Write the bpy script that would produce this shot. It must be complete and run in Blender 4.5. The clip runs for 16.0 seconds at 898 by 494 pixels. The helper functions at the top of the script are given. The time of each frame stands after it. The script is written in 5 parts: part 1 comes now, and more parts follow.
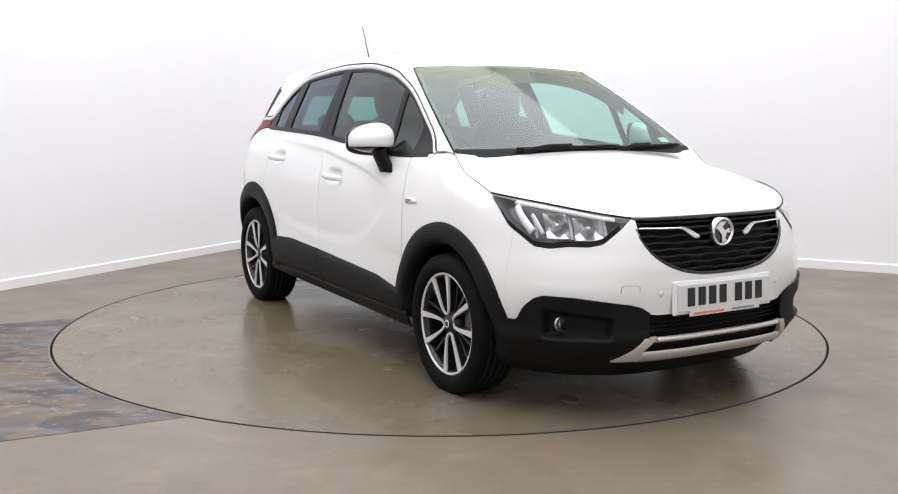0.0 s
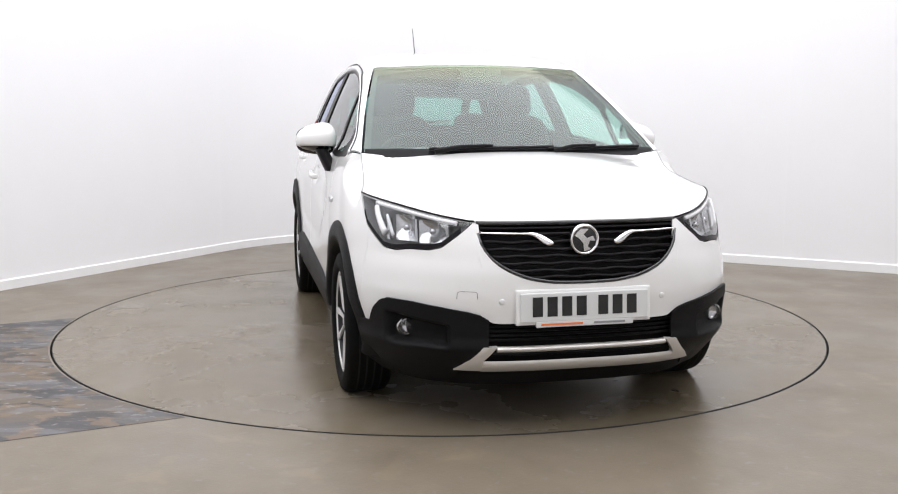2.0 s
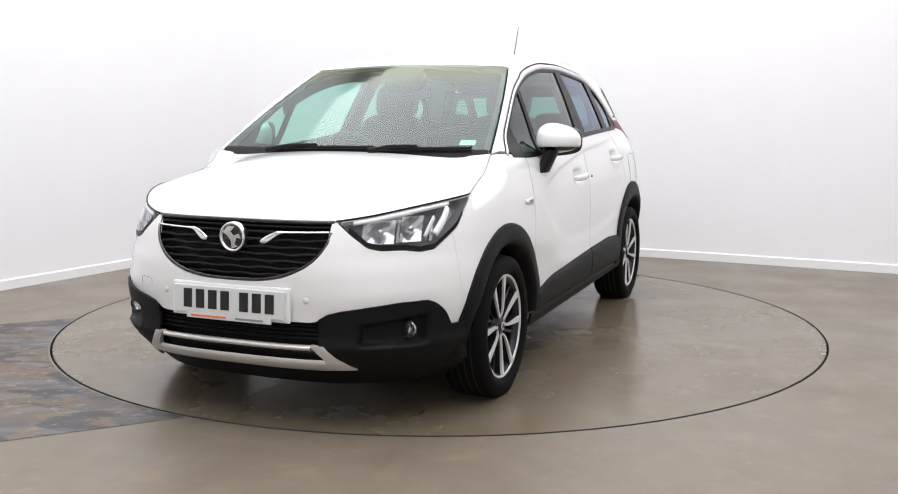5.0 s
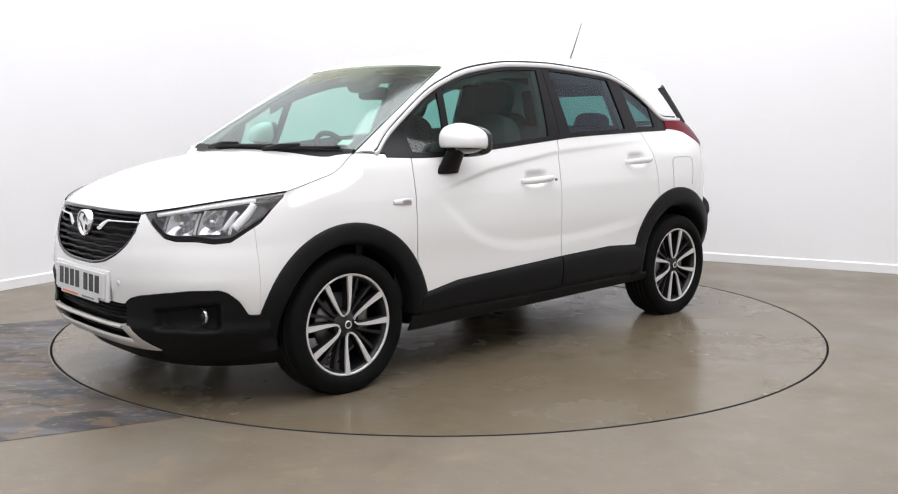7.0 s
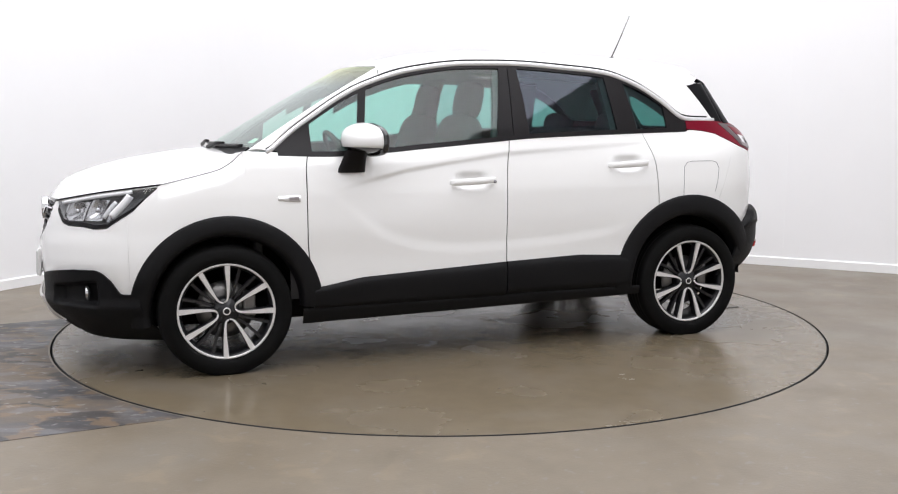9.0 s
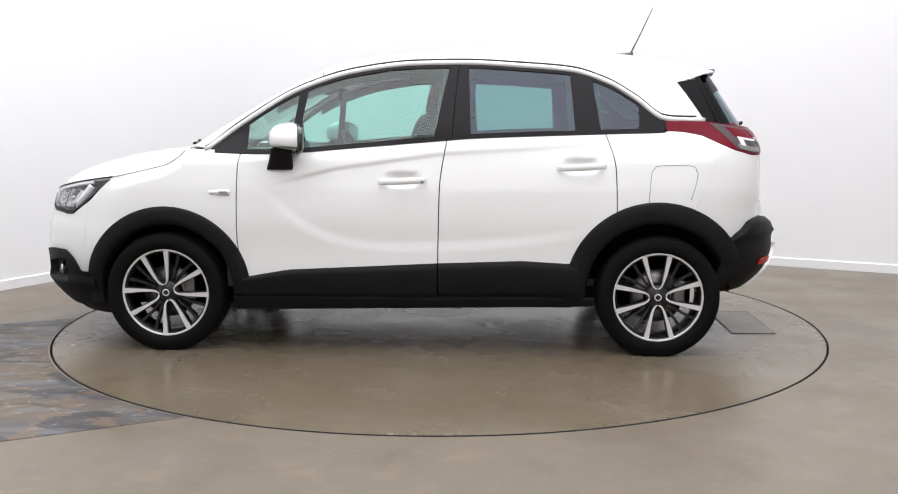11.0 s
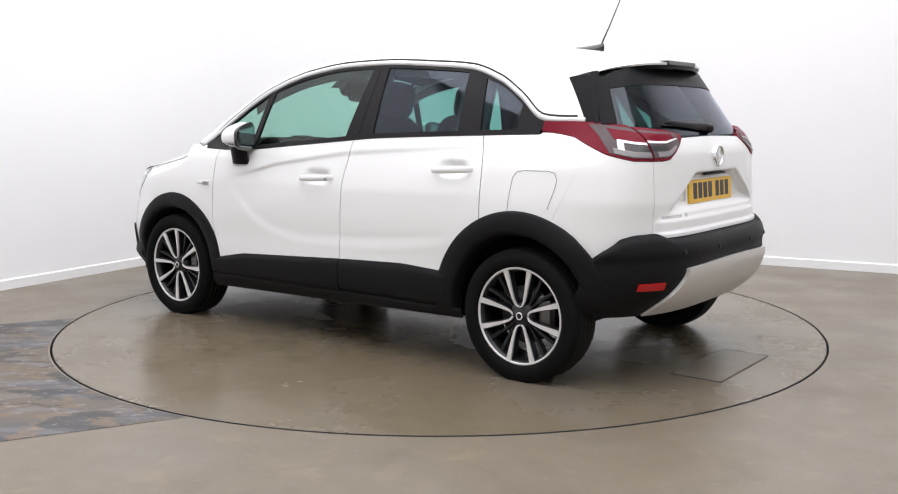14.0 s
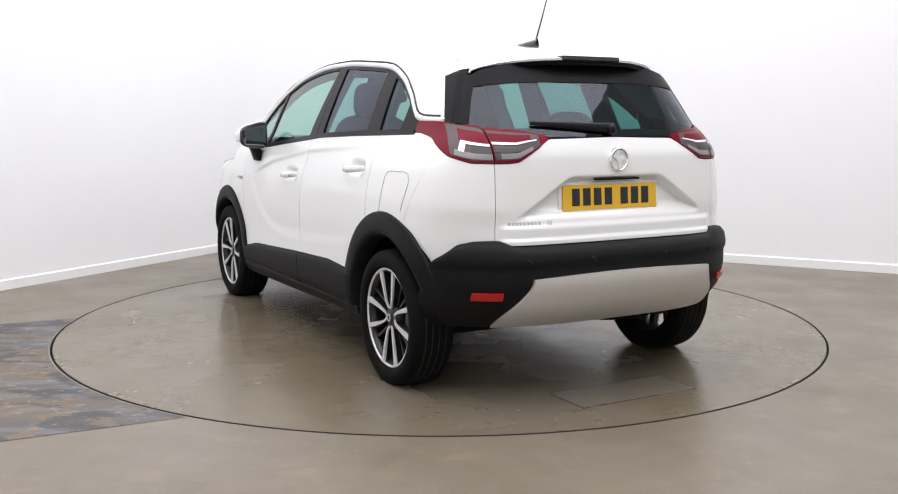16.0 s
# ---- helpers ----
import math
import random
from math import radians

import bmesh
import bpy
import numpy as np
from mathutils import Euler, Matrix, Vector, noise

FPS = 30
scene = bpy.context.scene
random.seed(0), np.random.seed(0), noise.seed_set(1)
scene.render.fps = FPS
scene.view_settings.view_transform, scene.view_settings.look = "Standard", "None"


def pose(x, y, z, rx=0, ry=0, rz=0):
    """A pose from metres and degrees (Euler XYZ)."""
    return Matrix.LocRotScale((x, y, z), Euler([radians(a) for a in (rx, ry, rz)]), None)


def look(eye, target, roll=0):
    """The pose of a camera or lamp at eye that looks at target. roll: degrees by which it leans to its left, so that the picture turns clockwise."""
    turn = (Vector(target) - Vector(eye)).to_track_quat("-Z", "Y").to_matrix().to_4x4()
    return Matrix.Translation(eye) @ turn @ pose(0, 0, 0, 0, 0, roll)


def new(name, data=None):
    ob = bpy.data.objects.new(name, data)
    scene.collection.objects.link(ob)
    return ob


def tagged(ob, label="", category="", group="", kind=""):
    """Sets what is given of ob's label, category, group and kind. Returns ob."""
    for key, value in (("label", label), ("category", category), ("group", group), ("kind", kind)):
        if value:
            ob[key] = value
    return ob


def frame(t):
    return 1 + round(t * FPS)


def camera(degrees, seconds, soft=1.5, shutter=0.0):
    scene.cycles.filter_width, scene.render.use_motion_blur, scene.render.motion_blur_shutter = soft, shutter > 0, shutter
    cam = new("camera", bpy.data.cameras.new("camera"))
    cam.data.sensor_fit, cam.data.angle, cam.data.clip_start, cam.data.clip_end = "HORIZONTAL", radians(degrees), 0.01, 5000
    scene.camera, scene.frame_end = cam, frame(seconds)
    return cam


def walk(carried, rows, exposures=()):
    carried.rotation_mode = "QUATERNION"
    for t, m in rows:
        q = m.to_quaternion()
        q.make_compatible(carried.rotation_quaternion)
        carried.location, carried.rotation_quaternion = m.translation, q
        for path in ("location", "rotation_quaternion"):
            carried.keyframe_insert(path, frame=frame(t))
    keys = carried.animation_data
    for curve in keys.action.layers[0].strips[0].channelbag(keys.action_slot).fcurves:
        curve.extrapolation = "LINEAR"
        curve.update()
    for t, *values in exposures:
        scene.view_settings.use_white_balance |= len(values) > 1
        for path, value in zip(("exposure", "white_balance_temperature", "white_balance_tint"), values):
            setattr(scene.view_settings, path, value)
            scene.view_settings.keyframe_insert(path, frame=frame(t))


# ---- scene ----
cam = camera(50.46, 16.0, soft=1.1)
# ---- the camera stands still ----
EYE = pose(0, -5.852, 1.233, 90 - 7.67, -0.06, -0.49)
walk(cam, [(0, EYE), (16, EYE)], exposures=[(0, 0.0), (16, 0.0)])

# ---- light: soft overhead studio panels in a white room ----
world = bpy.data.worlds.new("studio_world")
scene.world = world
world.use_nodes = True
world.node_tree.nodes["Background"].inputs[0].default_value = (0.95, 0.97, 1.0, 1)
world.node_tree.nodes["Background"].inputs[1].default_value = 0.05


def ceiling_lamp(name, x, y, z, sx, sy, watts, colour, target=None):
    data = bpy.data.lights.new(name, "AREA")
    data.shape, data.size, data.size_y, data.energy, data.color = "RECTANGLE", sx, sy, watts, colour
    ob = new(name, data)
    ob.matrix_basis = look((x, y, z), target or (x, y + 0.001, 0))
    return ob


CEIL = 5.2
ceiling_lamp("panel_light", 0.0, -1.7, CEIL - 0.07, 8.4, 9.0, 672.0, (0.960, 0.960, 1.0))


# ---- materials ----
def mat(name, colour, rough=0.5, metal=0.0, coat=0.0, grain=0.0, scale=40.0, spots=None, spot_scale=3.0, spot_range=(0.45, 0.7),
        bump=0.0, bump_scale=200.0, rough_var=0.0, spec=0.5, emit=0.0, island=0.0, stretch=(1, 1, 1)):
    m = bpy.data.materials.new(name)
    m.use_nodes = True
    nt = m.node_tree
    b = nt.nodes["Principled BSDF"]
    b.inputs["Base Color"].default_value = (*colour, 1)
    b.inputs["Roughness"].default_value = rough
    b.inputs["Metallic"].default_value = metal
    b.inputs["Coat Weight"].default_value = coat
    b.inputs["Coat Roughness"].default_value = 0.04
    b.inputs["Specular IOR Level"].default_value = spec
    if emit:
        b.inputs["Emission Color"].default_value = (*colour, 1)
        b.inputs["Emission Strength"].default_value = emit
    tc = nt.nodes.new("ShaderNodeTexCoord")
    mp = nt.nodes.new("ShaderNodeMapping")
    mp.inputs["Scale"].default_value = stretch
    nt.links.new(tc.outputs["Object"], mp.inputs["Vector"])
    last = None

    def noise_node(sc, detail=5.0):
        n = nt.nodes.new("ShaderNodeTexNoise")
        n.inputs["Scale"].default_value = sc
        n.inputs["Detail"].default_value = detail
        nt.links.new(mp.outputs["Vector"], n.inputs["Vector"])
        return n

    if grain:
        n = noise_node(scale)
        r = nt.nodes.new("ShaderNodeMapRange")
        r.inputs["To Min"].default_value, r.inputs["To Max"].default_value = 1 - grain, 1 + grain
        nt.links.new(n.outputs["Fac"], r.inputs["Value"])
        mx = nt.nodes.new("ShaderNodeMix")
        mx.data_type, mx.blend_type = "RGBA", "MULTIPLY"
        mx.inputs[0].default_value = 1
        mx.inputs[6].default_value = (*colour, 1)
        nt.links.new(r.outputs["Result"], mx.inputs[7])
        last = mx.outputs[2]
    for k, (scol, ssc, (lo, hi), amount) in enumerate(spots or []):
        n = noise_node(ssc, 7.0)
        n.inputs["Distortion"].default_value = 0.4
        r = nt.nodes.new("ShaderNodeMapRange")
        r.interpolation_type = "SMOOTHSTEP"
        r.inputs["From Min"].default_value, r.inputs["From Max"].default_value = lo, hi
        r.inputs["To Max"].default_value = amount
        nt.links.new(n.outputs["Fac"], r.inputs["Value"])
        mx = nt.nodes.new("ShaderNodeMix")
        mx.data_type = "RGBA"
        nt.links.new(r.outputs["Result"], mx.inputs[0])
        if last:
            nt.links.new(last, mx.inputs[6])
        else:
            mx.inputs[6].default_value = (*colour, 1)
        mx.inputs[7].default_value = (*scol, 1)
        last = mx.outputs[2]
    if last:
        nt.links.new(last, b.inputs["Base Color"])
    if rough_var:
        n = noise_node(1.7, 6.0)
        r = nt.nodes.new("ShaderNodeMapRange")
        r.interpolation_type = "SMOOTHSTEP"
        r.inputs["From Min"].default_value, r.inputs["From Max"].default_value = 0.25, 0.75
        r.inputs["To Min"].default_value, r.inputs["To Max"].default_value = rough - rough_var, rough + rough_var
        nt.links.new(n.outputs["Fac"], r.inputs["Value"])
        nt.links.new(r.outputs["Result"], b.inputs["Roughness"])
    if bump:
        n = noise_node(bump_scale, 3.0)
        bp = nt.nodes.new("ShaderNodeBump")
        bp.inputs["Strength"].default_value = bump
        bp.inputs["Distance"].default_value = 0.002
        nt.links.new(n.outputs["Fac"], bp.inputs["Height"])
        nt.links.new(bp.outputs["Normal"], b.inputs["Normal"])
    return m


def pane_mat(name, tint, ior=1.5, gloss=(1, 1, 1), band=None, rough=0.02):
    """Thin tinted pane: clear body, gloss by Fresnel."""
    m = bpy.data.materials.new(name)
    m.use_nodes = True
    nt = m.node_tree
    nt.nodes.clear()
    out = nt.nodes.new("ShaderNodeOutputMaterial")
    tr = nt.nodes.new("ShaderNodeBsdfTransparent")
    tr.inputs[0].default_value = (*tint, 1)
    gl = nt.nodes.new("ShaderNodeBsdfGlossy")
    gl.inputs["Roughness"].default_value = rough
    gl.inputs["Color"].default_value = (*gloss, 1)
    f0 = ((ior - 1) / (ior + 1)) ** 2 * 1.4
    lw = nt.nodes.new("ShaderNodeLayerWeight")
    lw.inputs[0].default_value = 0.5
    pw = nt.nodes.new("ShaderNodeMath")
    pw.operation = "POWER"
    pw.inputs[1].default_value = 5.0
    nt.links.new(lw.outputs["Facing"], pw.inputs[0])
    fr = nt.nodes.new("ShaderNodeMapRange")
    fr.inputs["To Min"].default_value, fr.inputs["To Max"].default_value = f0, 1.0
    nt.links.new(pw.outputs[0], fr.inputs["Value"])
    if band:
        # reflection painted in: gloss colour shifts with height towards the band colour
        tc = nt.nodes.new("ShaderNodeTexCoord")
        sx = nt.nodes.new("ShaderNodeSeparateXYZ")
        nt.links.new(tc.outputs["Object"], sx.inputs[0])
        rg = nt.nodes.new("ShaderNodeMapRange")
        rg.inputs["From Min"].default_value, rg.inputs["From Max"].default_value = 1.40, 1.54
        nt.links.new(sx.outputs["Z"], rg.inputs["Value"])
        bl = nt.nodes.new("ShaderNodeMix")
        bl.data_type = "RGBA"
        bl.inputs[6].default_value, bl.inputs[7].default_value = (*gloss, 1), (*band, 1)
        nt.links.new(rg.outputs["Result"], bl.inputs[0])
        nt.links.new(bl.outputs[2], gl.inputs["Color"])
    mx = nt.nodes.new("ShaderNodeMixShader")
    nt.links.new(fr.outputs[0], mx.inputs[0])
    nt.links.new(tr.outputs[0], mx.inputs[1])
    nt.links.new(gl.outputs[0], mx.inputs[2])
    nt.links.new(mx.outputs[0], out.inputs[0])
    return m


M_WALL = mat("white_wall_paint", (0.865, 0.865, 0.875), 0.6, grain=0.015, scale=3.0, bump=0.05, bump_scale=90)
M_BOUNCEWALL = mat("pale_bounce_wall", (0.82, 0.82, 0.83), 0.7, grain=0.05, scale=3.0)
M_SKIRT = mat("skirting_gloss", (0.85, 0.85, 0.85), 0.4)
M_FLOOR = mat("sealed_concrete", (0.168, 0.139, 0.102), 0.38, grain=0.16, scale=9.0, rough_var=0.08, bump=0.25, bump_scale=70,
              spots=[((0.18, 0.16, 0.132), 1.1, (0.5, 0.75), 0.8), ((0.10, 0.08, 0.055), 2.3, (0.58, 0.8), 0.6), ((0.24, 0.19, 0.13), 5.5, (0.56, 0.72), 0.5), ((0.20, 0.19, 0.175), 21.0, (0.60, 0.72), 0.5)])
M_DISC = mat("turntable_concrete", (0.150, 0.121, 0.081), 0.245, grain=0.17, scale=9.0, rough_var=0.07, bump=0.2, bump_scale=70,
             spots=[((0.175, 0.15, 0.115), 1.4, (0.5, 0.72), 0.8), ((0.105, 0.085, 0.058), 1.6, (0.52, 0.8), 0.5), ((0.235, 0.215, 0.19), 0.9, (0.50, 0.72), 0.35), ((0.05, 0.042, 0.032), 9.0, (0.70, 0.74), 0.7)])
M_PIT = mat("pit_black", (0.01, 0.01, 0.01), 0.9)
M_WORN = mat("worn_dark_floor_paint", (0.070, 0.069, 0.074), 0.46, grain=0.30, scale=14.0, rough_var=0.1, bump=0.3, bump_scale=50, stretch=(0.75, 1.4, 1),
             spots=[((0.15, 0.108, 0.062), 1.7, (0.46, 0.60), 0.6), ((0.15, 0.15, 0.155), 6.5, (0.52, 0.60), 0.55), ((0.026, 0.026, 0.030), 5.0, (0.51, 0.57), 0.75),
                    ((0.18, 0.12, 0.065), 11.0, (0.55, 0.61), 0.6), ((0.24, 0.235, 0.23), 19.0, (0.60, 0.66), 0.6)])
M_HATCH = mat("hatch_metal", (0.155, 0.132, 0.10), 0.36, metal=0.0, grain=0.2, scale=12, rough_var=0.1)
M_PAINT = mat("white_car_paint", (0.82, 0.82, 0.81), 0.28, coat=1.0, grain=0.006, scale=400)
M_SEAM = mat("dark_seam", (0.03, 0.03, 0.03), 0.8)
M_CLAD = mat("black_textured_cladding", (0.0055, 0.0055, 0.0062), 0.54, spec=0.17, grain=0.12, scale=60, bump=0.25, bump_scale=900)
M_GLOSSBLACK = mat("gloss_black", (0.012, 0.012, 0.013), 0.12, coat=0.6)
M_TRIMBLACK = mat("satin_black_trim", (0.009, 0.008, 0.009), 0.38, spec=0.17)
M_CHROME = mat("chrome", (0.85, 0.85, 0.86), 0.12, metal=1.0)
M_BRIGHT = mat("bright_trim", (0.82, 0.82, 0.83), 0.25, metal=0.45, grain=0.02, scale=150)
M_SILVER = mat("satin_silver_skid", (0.68, 0.66, 0.63), 0.40, metal=0.55, grain=0.03, scale=200)
M_TYRE = mat("tyre_rubber", (0.0045, 0.0045, 0.0045), 0.72, spec=0.11, grain=0.2, scale=30, bump=0.3, bump_scale=250)
M_RIMDARK = mat("dark_alloy", (0.014, 0.014, 0.016), 0.3, metal=0.2, grain=0.1, scale=50)
M_RIMFACE = mat("machined_alloy", (0.74, 0.73, 0.72), 0.36, metal=0.35, grain=0.04, scale=120)
M_DISCBRAKE = mat("brake_steel", (0.19, 0.185, 0.18), 0.35, metal=0.9, grain=0.15, scale=80)
M_GLASS = pane_mat("teal_side_glass", (0.50, 0.80, 0.73))
# the screen's yellow reflection along the top is put into its gloss colour
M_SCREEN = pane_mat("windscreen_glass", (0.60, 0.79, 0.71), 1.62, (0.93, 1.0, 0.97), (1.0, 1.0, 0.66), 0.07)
M_PRIVACY = pane_mat("tinted_rear_glass", (0.33, 0.57, 0.54), 1.5, (0.80, 0.84, 1.0))
M_REARGLASS = pane_mat("dark_rear_glass", (0.17, 0.38, 0.35), 1.48, (0.86, 0.88, 1.0))
M_LENS = pane_mat("clear_lens", (0.93, 0.94, 0.95), 1.45)
M_REDLENS = mat("red_lens", (0.16, 0.004, 0.016), 0.3, coat=0.0, spec=0.14, grain=0.1, scale=30)
M_SMOKED = mat("smoked_clear_lamp", (0.10, 0.08, 0.082), 0.32, metal=0.0, coat=0.0, spec=0.2, grain=0.1, scale=30)
M_LAMPWHITE = mat("lamp_white_guide", (0.85, 0.85, 0.87), 0.2, coat=1.0)
M_LAMPINNER = mat("lamp_reflector", (0.55, 0.55, 0.56), 0.15, metal=0.9, grain=0.1, scale=60)
M_LAMPFOOT = mat("frosted_lamp_foot", (0.24, 0.22, 0.225), 0.3, grain=0.15, scale=40)
M_LAMPDARK = mat("lamp_bezel", (0.03, 0.03, 0.033), 0.3)
M_INTERIOR = mat("dark_interior_plastic", (0.035, 0.035, 0.037), 0.6, grain=0.1, scale=40, bump=0.15, bump_scale=500)
M_FABRIC = mat("dark_grey_seat_cloth", (0.03, 0.03, 0.033), 0.85, grain=0.2, scale=120, bump=0.3, bump_scale=800)
M_LINING = mat("grey_headlining", (0.20, 0.20, 0.195), 0.9, grain=0.05, scale=80)
M_PLATEW = mat("white_plate", (0.66, 0.67, 0.66), 0.35, grain=0.02, scale=50)
M_PLATEY = mat("yellow_plate", (0.75, 0.44, 0.02), 0.35, grain=0.02, scale=50)
M_INK = mat("plate_black_ink", (0.012, 0.012, 0.012), 0.4)
M_ORANGE = mat("orange_print", (0.75, 0.20, 0.06), 0.5)
M_GREYINK = mat("grey_print", (0.25, 0.25, 0.26), 0.5)
M_STICKER = mat("pale_green_sticker", (0.62, 0.80, 0.70), 0.5)
M_UNDER = mat("underbody_dark", (0.007, 0.007, 0.007), 0.9, spec=0.1)


# ---- mesh helpers ----
class Geo:
    """Vertices and faces gathered into one mesh."""

    def __init__(self):
        self.v, self.f, self.s = [], [], []

    def add(self, verts, faces, smooth=True):
        o = len(self.v)
        self.v += [tuple(p) for p in verts]
        self.f += [tuple(o + i for i in f) for f in faces]
        self.s += [smooth] * len(faces)
        return self

    def grid(self, rows, thick=0.0, ref=(0, 0, 0.75), closed=False):
        """A smooth sheet through rows of points; with thick, a shell that reaches inwards from it."""
        R = [[Vector(p) for p in r] for r in rows]
        n, m = len(R), len(R[0])
        i, j = min(n // 2, n - 2), min(m // 2, m - 2)
        nor = (R[i + 1][j] - R[i][j]).cross(R[i][j + 1] - R[i][j])
        if nor.dot(R[i][j] - Vector(ref)) < 0:
            R.reverse()
        q = [(i * m + j, (i + 1) * m + j, (i + 1) * m + j + 1, i * m + j + 1) for i in range(n - 1) for j in range(m - 1)]
        flat = [p for r in R for p in r]
        self.add(flat, q)
        if thick:
            def nrm(i, j):
                d1 = R[min(i + 1, n - 1)][j] - R[max(i - 1, 0)][j]
                d2 = R[i][min(j + 1, m - 1)] - R[i][max(j - 1, 0)]
                c = d1.cross(d2)
                return c.normalized() if c.length > 1e-9 else Vector((0, 0, 0))
            back = [[R[i][j] - nrm(i, j) * thick for j in range(m)] for i in range(n)]
            self.add([p for r in back for p in r], [tuple(reversed(f)) for f in q])
            edge = [(i, 0) for i in range(n)] + [(n - 1, j) for j in range(1, m)] + [(i, m - 1) for i in range(n - 2, -1, -1)] + [(0, j) for j in range(m - 2, 0, -1)]
            k = len(edge)
            ve = [R[i][j] for i, j in edge] + [back[i][j] for i, j in edge]
            self.add(ve, [(e, k + e, k + (e + 1) % k, (e + 1) % k) for e in range(k)], False)
        return self

    def tube(self, pts, r, n=8, flat=1.0, closed=False, up=(0, 0, 1)):
        P = [Vector(p) for p in pts]
        k = len(P)
        vs = []
        for i, p in enumerate(P):
            d = (P[(i + 1) % k] - P[i - 1]) if closed else (P[min(i + 1, k - 1)] - P[max(i - 1, 0)])
            d.normalize()
            u = Vector(up) - d * d.dot(Vector(up))
            u = u.normalized() if u.length > 1e-4 else d.orthogonal().normalized()
            w = d.cross(u)
            rr = r[i] if isinstance(r, (list, tuple)) else r
            vs += [p + u * math.cos(2 * math.pi * a / n) * rr + w * math.sin(2 * math.pi * a / n) * rr * flat for a in range(n)]
        fs = [(i * n + a, i * n + (a + 1) % n, ((i + 1) % k) * n + (a + 1) % n, ((i + 1) % k) * n + a) for i in range(k if closed else k - 1) for a in range(n)]
        if not closed:
            fs += [tuple(range(n))[::-1], tuple((k - 1) * n + a for a in range(n))]
        return self.add(vs, fs)

    def lathe(self, prof, n=64, centre=(0, 0, 0), axis="y", loop=False):
        vs = []
        for r, h in prof:
            for a in range(n):
                c, s = r * math.cos(2 * math.pi * a / n), r * math.sin(2 * math.pi * a / n)
                p = (c, h, s) if axis == "y" else ((c, s, h) if axis == "z" else (h, c, s))
                vs.append(Vector(p) + Vector(centre))
        k = len(prof)
        fs = [(i * n + a, i * n + (a + 1) % n, ((i + 1) % k) * n + (a + 1) % n, ((i + 1) % k) * n + a) for i in range(k if loop else k - 1) for a in range(n)]
        return self.add(vs, fs)

    def box(self, c, size, bevel=0.004, m=None, seg=2):
        bm = bmesh.new()
        bmesh.ops.create_cube(bm, size=1.0)
        bmesh.ops.scale(bm, vec=size, verts=bm.verts)
        if bevel:
            bmesh.ops.bevel(bm, geom=bm.edges[:], offset=min(bevel, min(size) * 0.45), segments=seg, profile=0.6, affect="EDGES")
        if m:
            bmesh.ops.transform(bm, matrix=m, verts=bm.verts)
        bmesh.ops.translate(bm, vec=c, verts=bm.verts)
        bm.verts.index_update()
        self.add([v.co.copy() for v in bm.verts], [[v.index for v in f.verts] for f in bm.faces], False)
        bm.free()
        return self

    def blob(self, c, half, e=2.6, n=24, k=14, lo=-90, hi=90, m=None):
        """A rounded lump (superellipsoid), between two latitudes."""
        def sp(v, p):
            return math.copysign(abs(v) ** p, v)
        vs, p = [], 2 / e
        for i in range(k + 1):
            la = radians(lo + (hi - lo) * i / k)
            for a in range(n):
                lo_ = 2 * math.pi * a / n
                q = Vector((half[0] * sp(math.cos(la), p) * sp(math.cos(lo_), p), half[1] * sp(math.cos(la), p) * sp(math.sin(lo_), p), half[2] * sp(math.sin(la), p)))
                vs.append((m @ q if m else q) + Vector(c))
        fs = [(i * n + a, i * n + (a + 1) % n, (i + 1) * n + (a + 1) % n, (i + 1) * n + a) for i in range(k) for a in range(n)]
        fs += [tuple(range(n))[::-1], tuple(k * n + a for a in range(n))]
        return self.add(vs, fs)

    def poly(self, pts, thick, nor):
        """A flat plate: outline pts, thick along -nor."""
        P = [Vector(p) for p in pts]
        nor = Vector(nor).normalized()
        k = len(P)
        area = sum(((P[i] - P[0]).cross(P[(i + 1) % k] - P[0]) for i in range(k)), Vector())
        if area.dot(nor) < 0:
            P.reverse()
        B = [p - nor * thick for p in P]
        self.add(P, [tuple(range(k))], False)
        self.add(B, [tuple(range(k))[::-1]], False)
        return self.add(P + B, [(i, k + i, k + (i + 1) % k, (i + 1) % k) for i in range(k)], False)

    def flip(self):
        """The mirror image across the car's middle plane."""
        g = Geo()
        g.v = [(x, -y, z) for x, y, z in self.v]
        g.f = [tuple(reversed(f)) for f in self.f]
        g.s = list(self.s)
        return g


def mesh_of(name, geo, material):
    me = bpy.data.meshes.new(name)
    me.from_pydata(geo.v, [], geo.f)
    me.polygons.foreach_set("use_smooth", geo.s)
    me.materials.append(material)
    me.update()
    return me


def part(name, geo, material, parent=None, label=""):
    ob = new(name, mesh_of(name, geo, material))
    if parent:
        ob.parent = parent
    if label:
        tagged(ob, label)
    return ob


